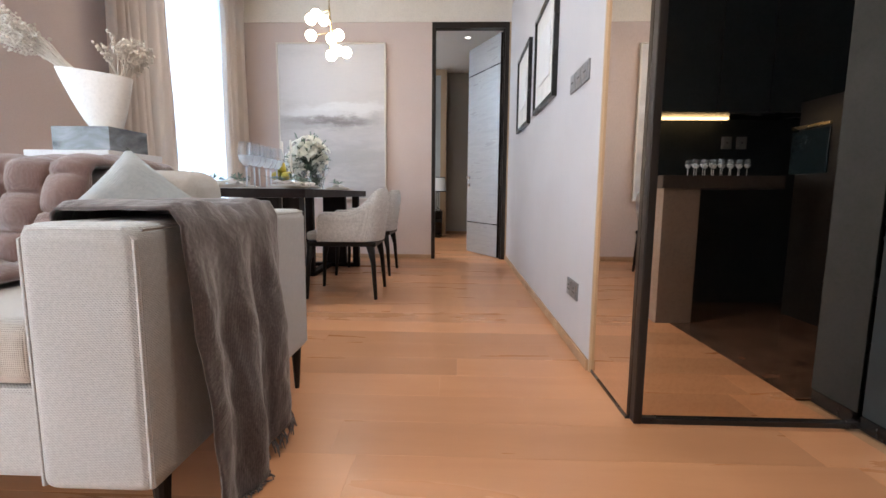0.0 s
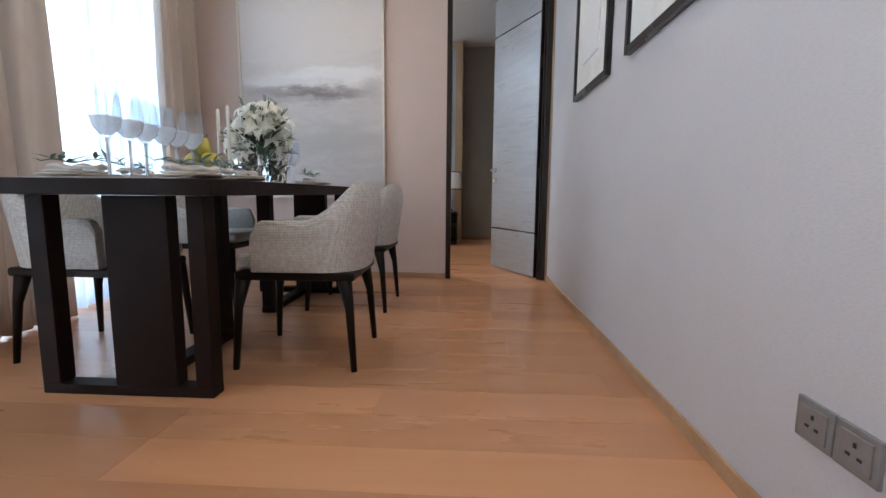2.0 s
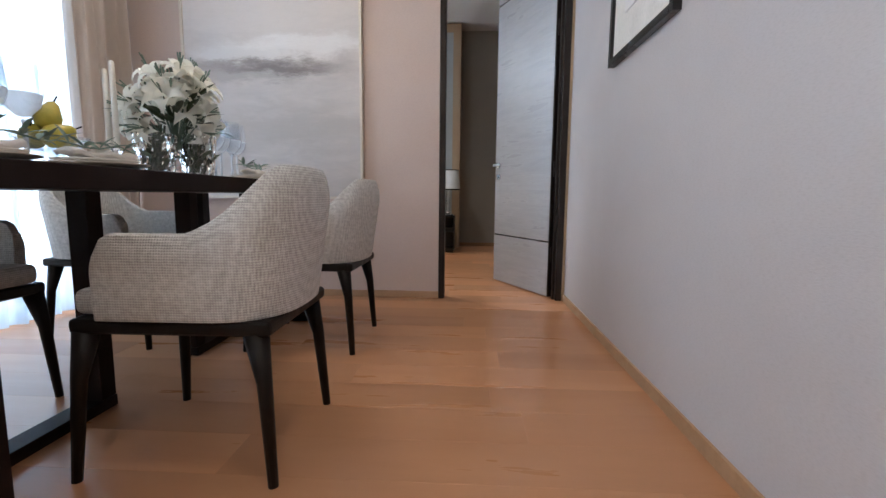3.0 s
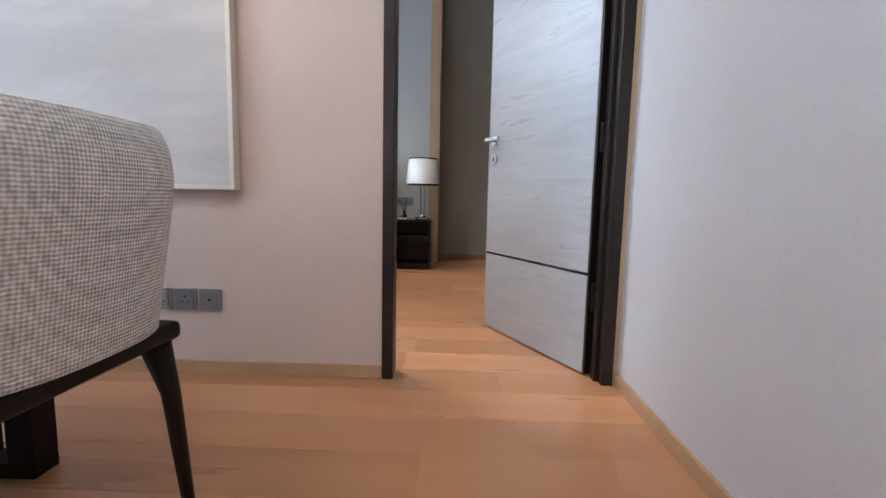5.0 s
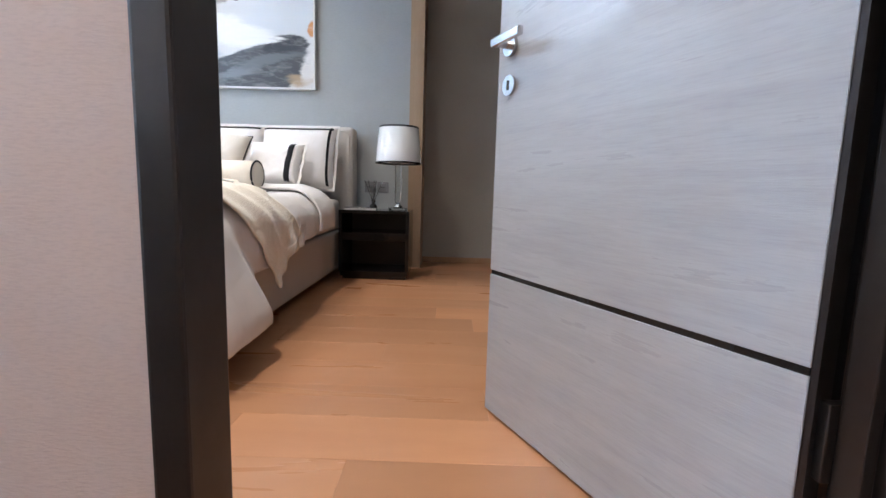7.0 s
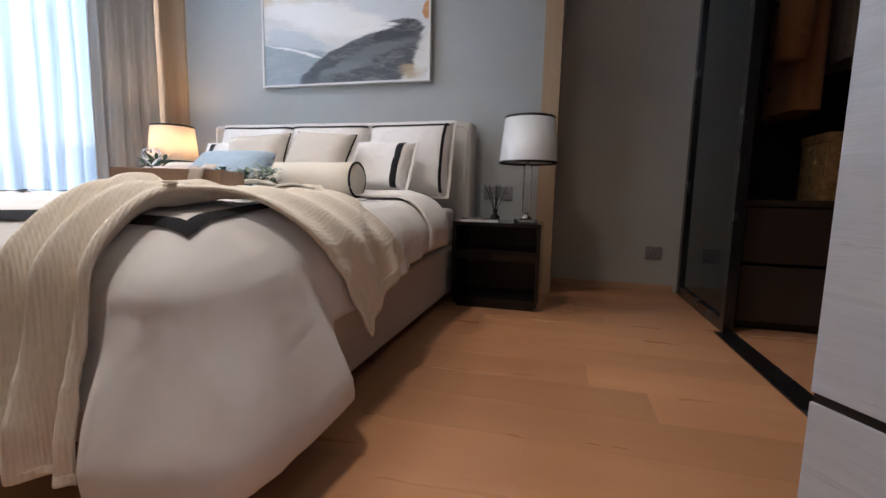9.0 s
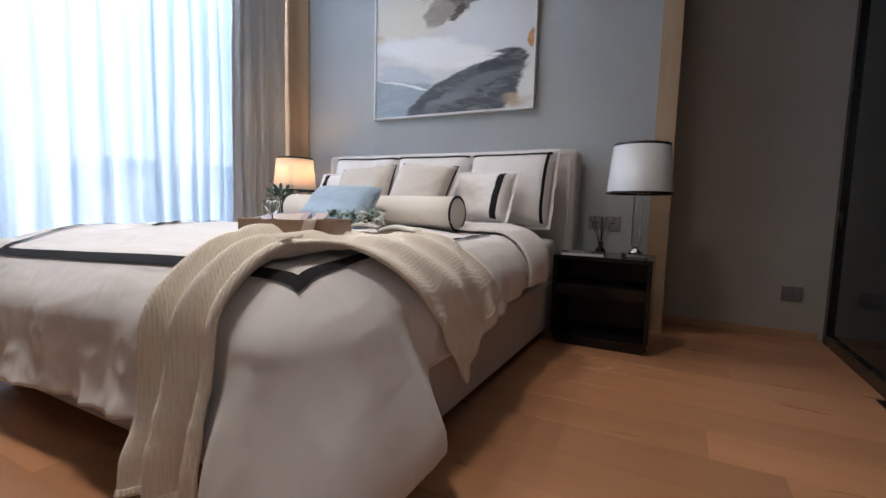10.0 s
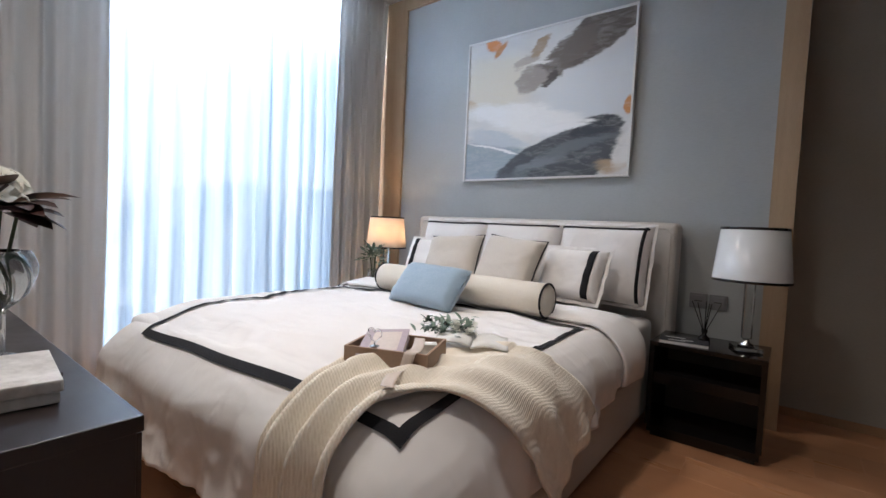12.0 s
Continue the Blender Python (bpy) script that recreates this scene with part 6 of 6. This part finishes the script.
for k in range(9):
    d = Vector((rnd.gauss(0, 0.3), rnd.gauss(0, 0.3), 1)).normalized()
    tube([(-3.42, 10.05, 0.66), Vector((-3.42, 10.05, 0.86)) + d * 0.12], 0.004, 5, f3)
part("leaves", f2, M["greyleaf"], ep)
part("stems", f3, M["leaf"], ep)

# ---- console at the bed foot ----
cn = thing("console_table", "espresso wooden console with drawers on slim legs", "console")
part("top", box(-2.85, -0.90, 6.77, 7.118, 0.925, 0.955, 0.003), M["consolewood"], cn)
part("body", box(-2.845, -0.905, 6.775, 7.108, 0.785, 0.9245, 0.002), M["consolewood"], cn)
for i in range(3):
    x0 = -2.84 + i * 0.645
    part("drawer_front", box(x0 + 0.004, x0 + 0.640, 7.1085, 7.118, 0.79, 0.92, 0.002), M["consolewood"], cn)
for x in (-2.83, -0.957):
    for y in (6.79, 7.06):
        part("leg", box(x, x + 0.042, y, y + 0.042, 0, 0.7845, 0.003), M["chairleg"], cn)
sb_ = thing("stone_box", "pale travertine keepsake box on the console", "box", (-1.19, 6.955, 0.956), rz=-6)
part("body", box(-0.12, 0.12, -0.09, 0.09, 0, 0.022, 0.003), M["stone"], sb_)
part("lid", box(-0.125, 0.125, -0.095, 0.095, 0.0225, 0.046, 0.004), M["stone"], sb_)
part("knob", tube([(0.05, 0.095, 0.034), (0.05, 0.10, 0.034)], 0.004, 8), M["darkwood"], sb_)
tv = thing("crystal_vase", "twisted crystal vase with a stem foot on the console", "vase", (-1.465, 6.982, 0.956))


def twist(k):
    def f(u, t):
        a = 2 * math.pi * u
        z = 0.25 * t
        r = 0.03 + 0.0 * t if t < 0.45 else 0.03 + 0.055 * math.sin(math.pi * (t - 0.45) / 0.55 * 0.8) ** 0.7
        r *= (1 + (0.09 if t > 0.45 else 0.02) * math.cos(7 * a + 9 * t)) * k
        return (r * math.cos(a), r * math.sin(a), z + 0.01)
    return f


b = grid(twist(1), 56, 24)
grid(twist(0.86), 56, 24, bm=b)
part("body", b, M["crystal"], tv, smooth=True)
part("foot", lathe([(0, 0), (0.055, 0), (0.052, 0.008), (0.03, 0.014), (0, 0.015)], 24), M["crystal"], tv, smooth=True)
mgv = thing("magnolia_stems", "white magnolia with maroon leaves in the crystal vase", "flowers")
rnd = random.Random(12)
f1, f2, f3 = bmesh.new(), bmesh.new(), bmesh.new()
for k in range(16):
    d = Vector((rnd.gauss(0.1, 0.8), rnd.gauss(0.1, 0.7), rnd.uniform(-0.25, 0.9))).normalized()
    leaf_blade(f2, Vector((-1.465, 6.982, 1.31)) + d * 0.05, d, rnd.uniform(0.09, 0.125), 0.06, rnd)
for k in range(6):
    d = Vector((rnd.gauss(0, 0.6), rnd.gauss(0, 0.5), rnd.uniform(0.0, 1))).normalized()
    petal_flower(f1, Vector((-1.465, 6.982, 1.33)) + d * 0.07, d, 0.062, rnd, 7)
    tube([(-1.465, 6.982, 1.0), Vector((-1.465, 6.982, 1.28)) + d * 0.06], 0.004, 5, f3)
part("petals", f1, M["petal"], mgv, smooth=True)
part("leaves", f2, M["maroonleaf"], mgv, smooth=True)
part("stems", f3, M["leaf"], mgv)

# downlights; the fittings of the added spots are unseen as well
for x, y in ((0.45, 8.6), (-1.2, 7.7), (-2.5, 7.7), (-1.9, 9.5), (0.25, 0.9), (0.25, 3.0), (0.25, 5.1), (-1.5, 1.0), (-1.3, 4.4)):
    dl = thing("downlight", "small recessed white ceiling downlight, all but one added", "lamp", (x, y, H - 0.012), "ceiling downlights")
    part("ring", lathe([(0.05, 0.011), (0.075, 0.011), (0.075, 0.0), (0.05, 0.004), (0.05, 0.011)], 24), M["whitelac"], dl)
    part("lens", lathe([(0, 0.010), (0.049, 0.010), (0.049, 0.007), (0, 0.007)], 20), M["downlight"], dl)

# ---- the city outside ----
gd = structure(part("ground", box(-1500, 400, -900, 1200, -92, -90), M["ground"]), "hazy city ground far below the windows", "ground")
rnd = random.Random(8)
for i, (x, y, w, d, h) in enumerate(((-120, 52, 16, 16, 86), (-150, 75, 26, 22, 97), (-95, 62, 12, 14, 92), (-170, 40, 30, 20, 80), (-210, 110, 34, 24, 104), (-130, 100, 20, 20, 84), (-90, 30, 22, 18, 74), (-180, 140, 26, 26, 92), (-140, 15, 20, 20, 78), (-250, 180, 40, 30, 108))):
    t = thing("office_tower", "pale high-rise tower with rows of bluish windows", "building", (x, y, -90), "city towers")
    part("wall", box(-w / 2, w / 2, -d / 2, d / 2, 0, h), M["facade"], t)
    part("roof", box(-w / 2 + 2, w / 2 - 2, -d / 2 + 2, d / 2 - 2, h, h + 3), M["facade"], t)
    wb = bmesh.new()
    zz = h - 4
    while zz > h - 60 and zz > 4:
        for k in range(int(d / 3)):
            y0 = -d / 2 + 0.6 + k * 3
            if rnd.random() < 0.93:
                box(w / 2, w / 2 + 0.15, y0, y0 + 2.1, zz - 2.1, zz, bm=wb)
        zz -= 3.4
    tagged(part("windows", wb, M["facade_glass"], t), "rows of bluish windows", kind="stuff")

# ---- oak boards ----
rnd = random.Random(21)
PW = 0.262
y = -3.25
shapes = {}
while y < 11.1:
    x = -4.45 - rnd.uniform(0, 1.9)
    while x < 2.5:
        ln = rnd.choice((1.9, 2.3, 2.7))
        a, b2 = max(x, -4.45), min(x + ln, 2.45)
        if y < 1.55:
            b2 = min(b2, 1.995)
        if b2 - a > 0.05 and not (a > XR + 0.2 and 1.8 < y < 6.3):
            key = (round(b2 - a, 3))
            if key not in shapes:
                bm = box(0, b2 - a, 0, PW, -0.012, 0, 0.0008, 1)
                me = bpy.data.meshes.new("plank")
                bm.to_mesh(me)
                bm.free()
                me.materials.append(M["oak"])
                shapes[key] = me
            p = new("plank", shapes[key])
            p.location = (a, y, 0)
            p.parent = subfloor
        x += ln
    y += PW
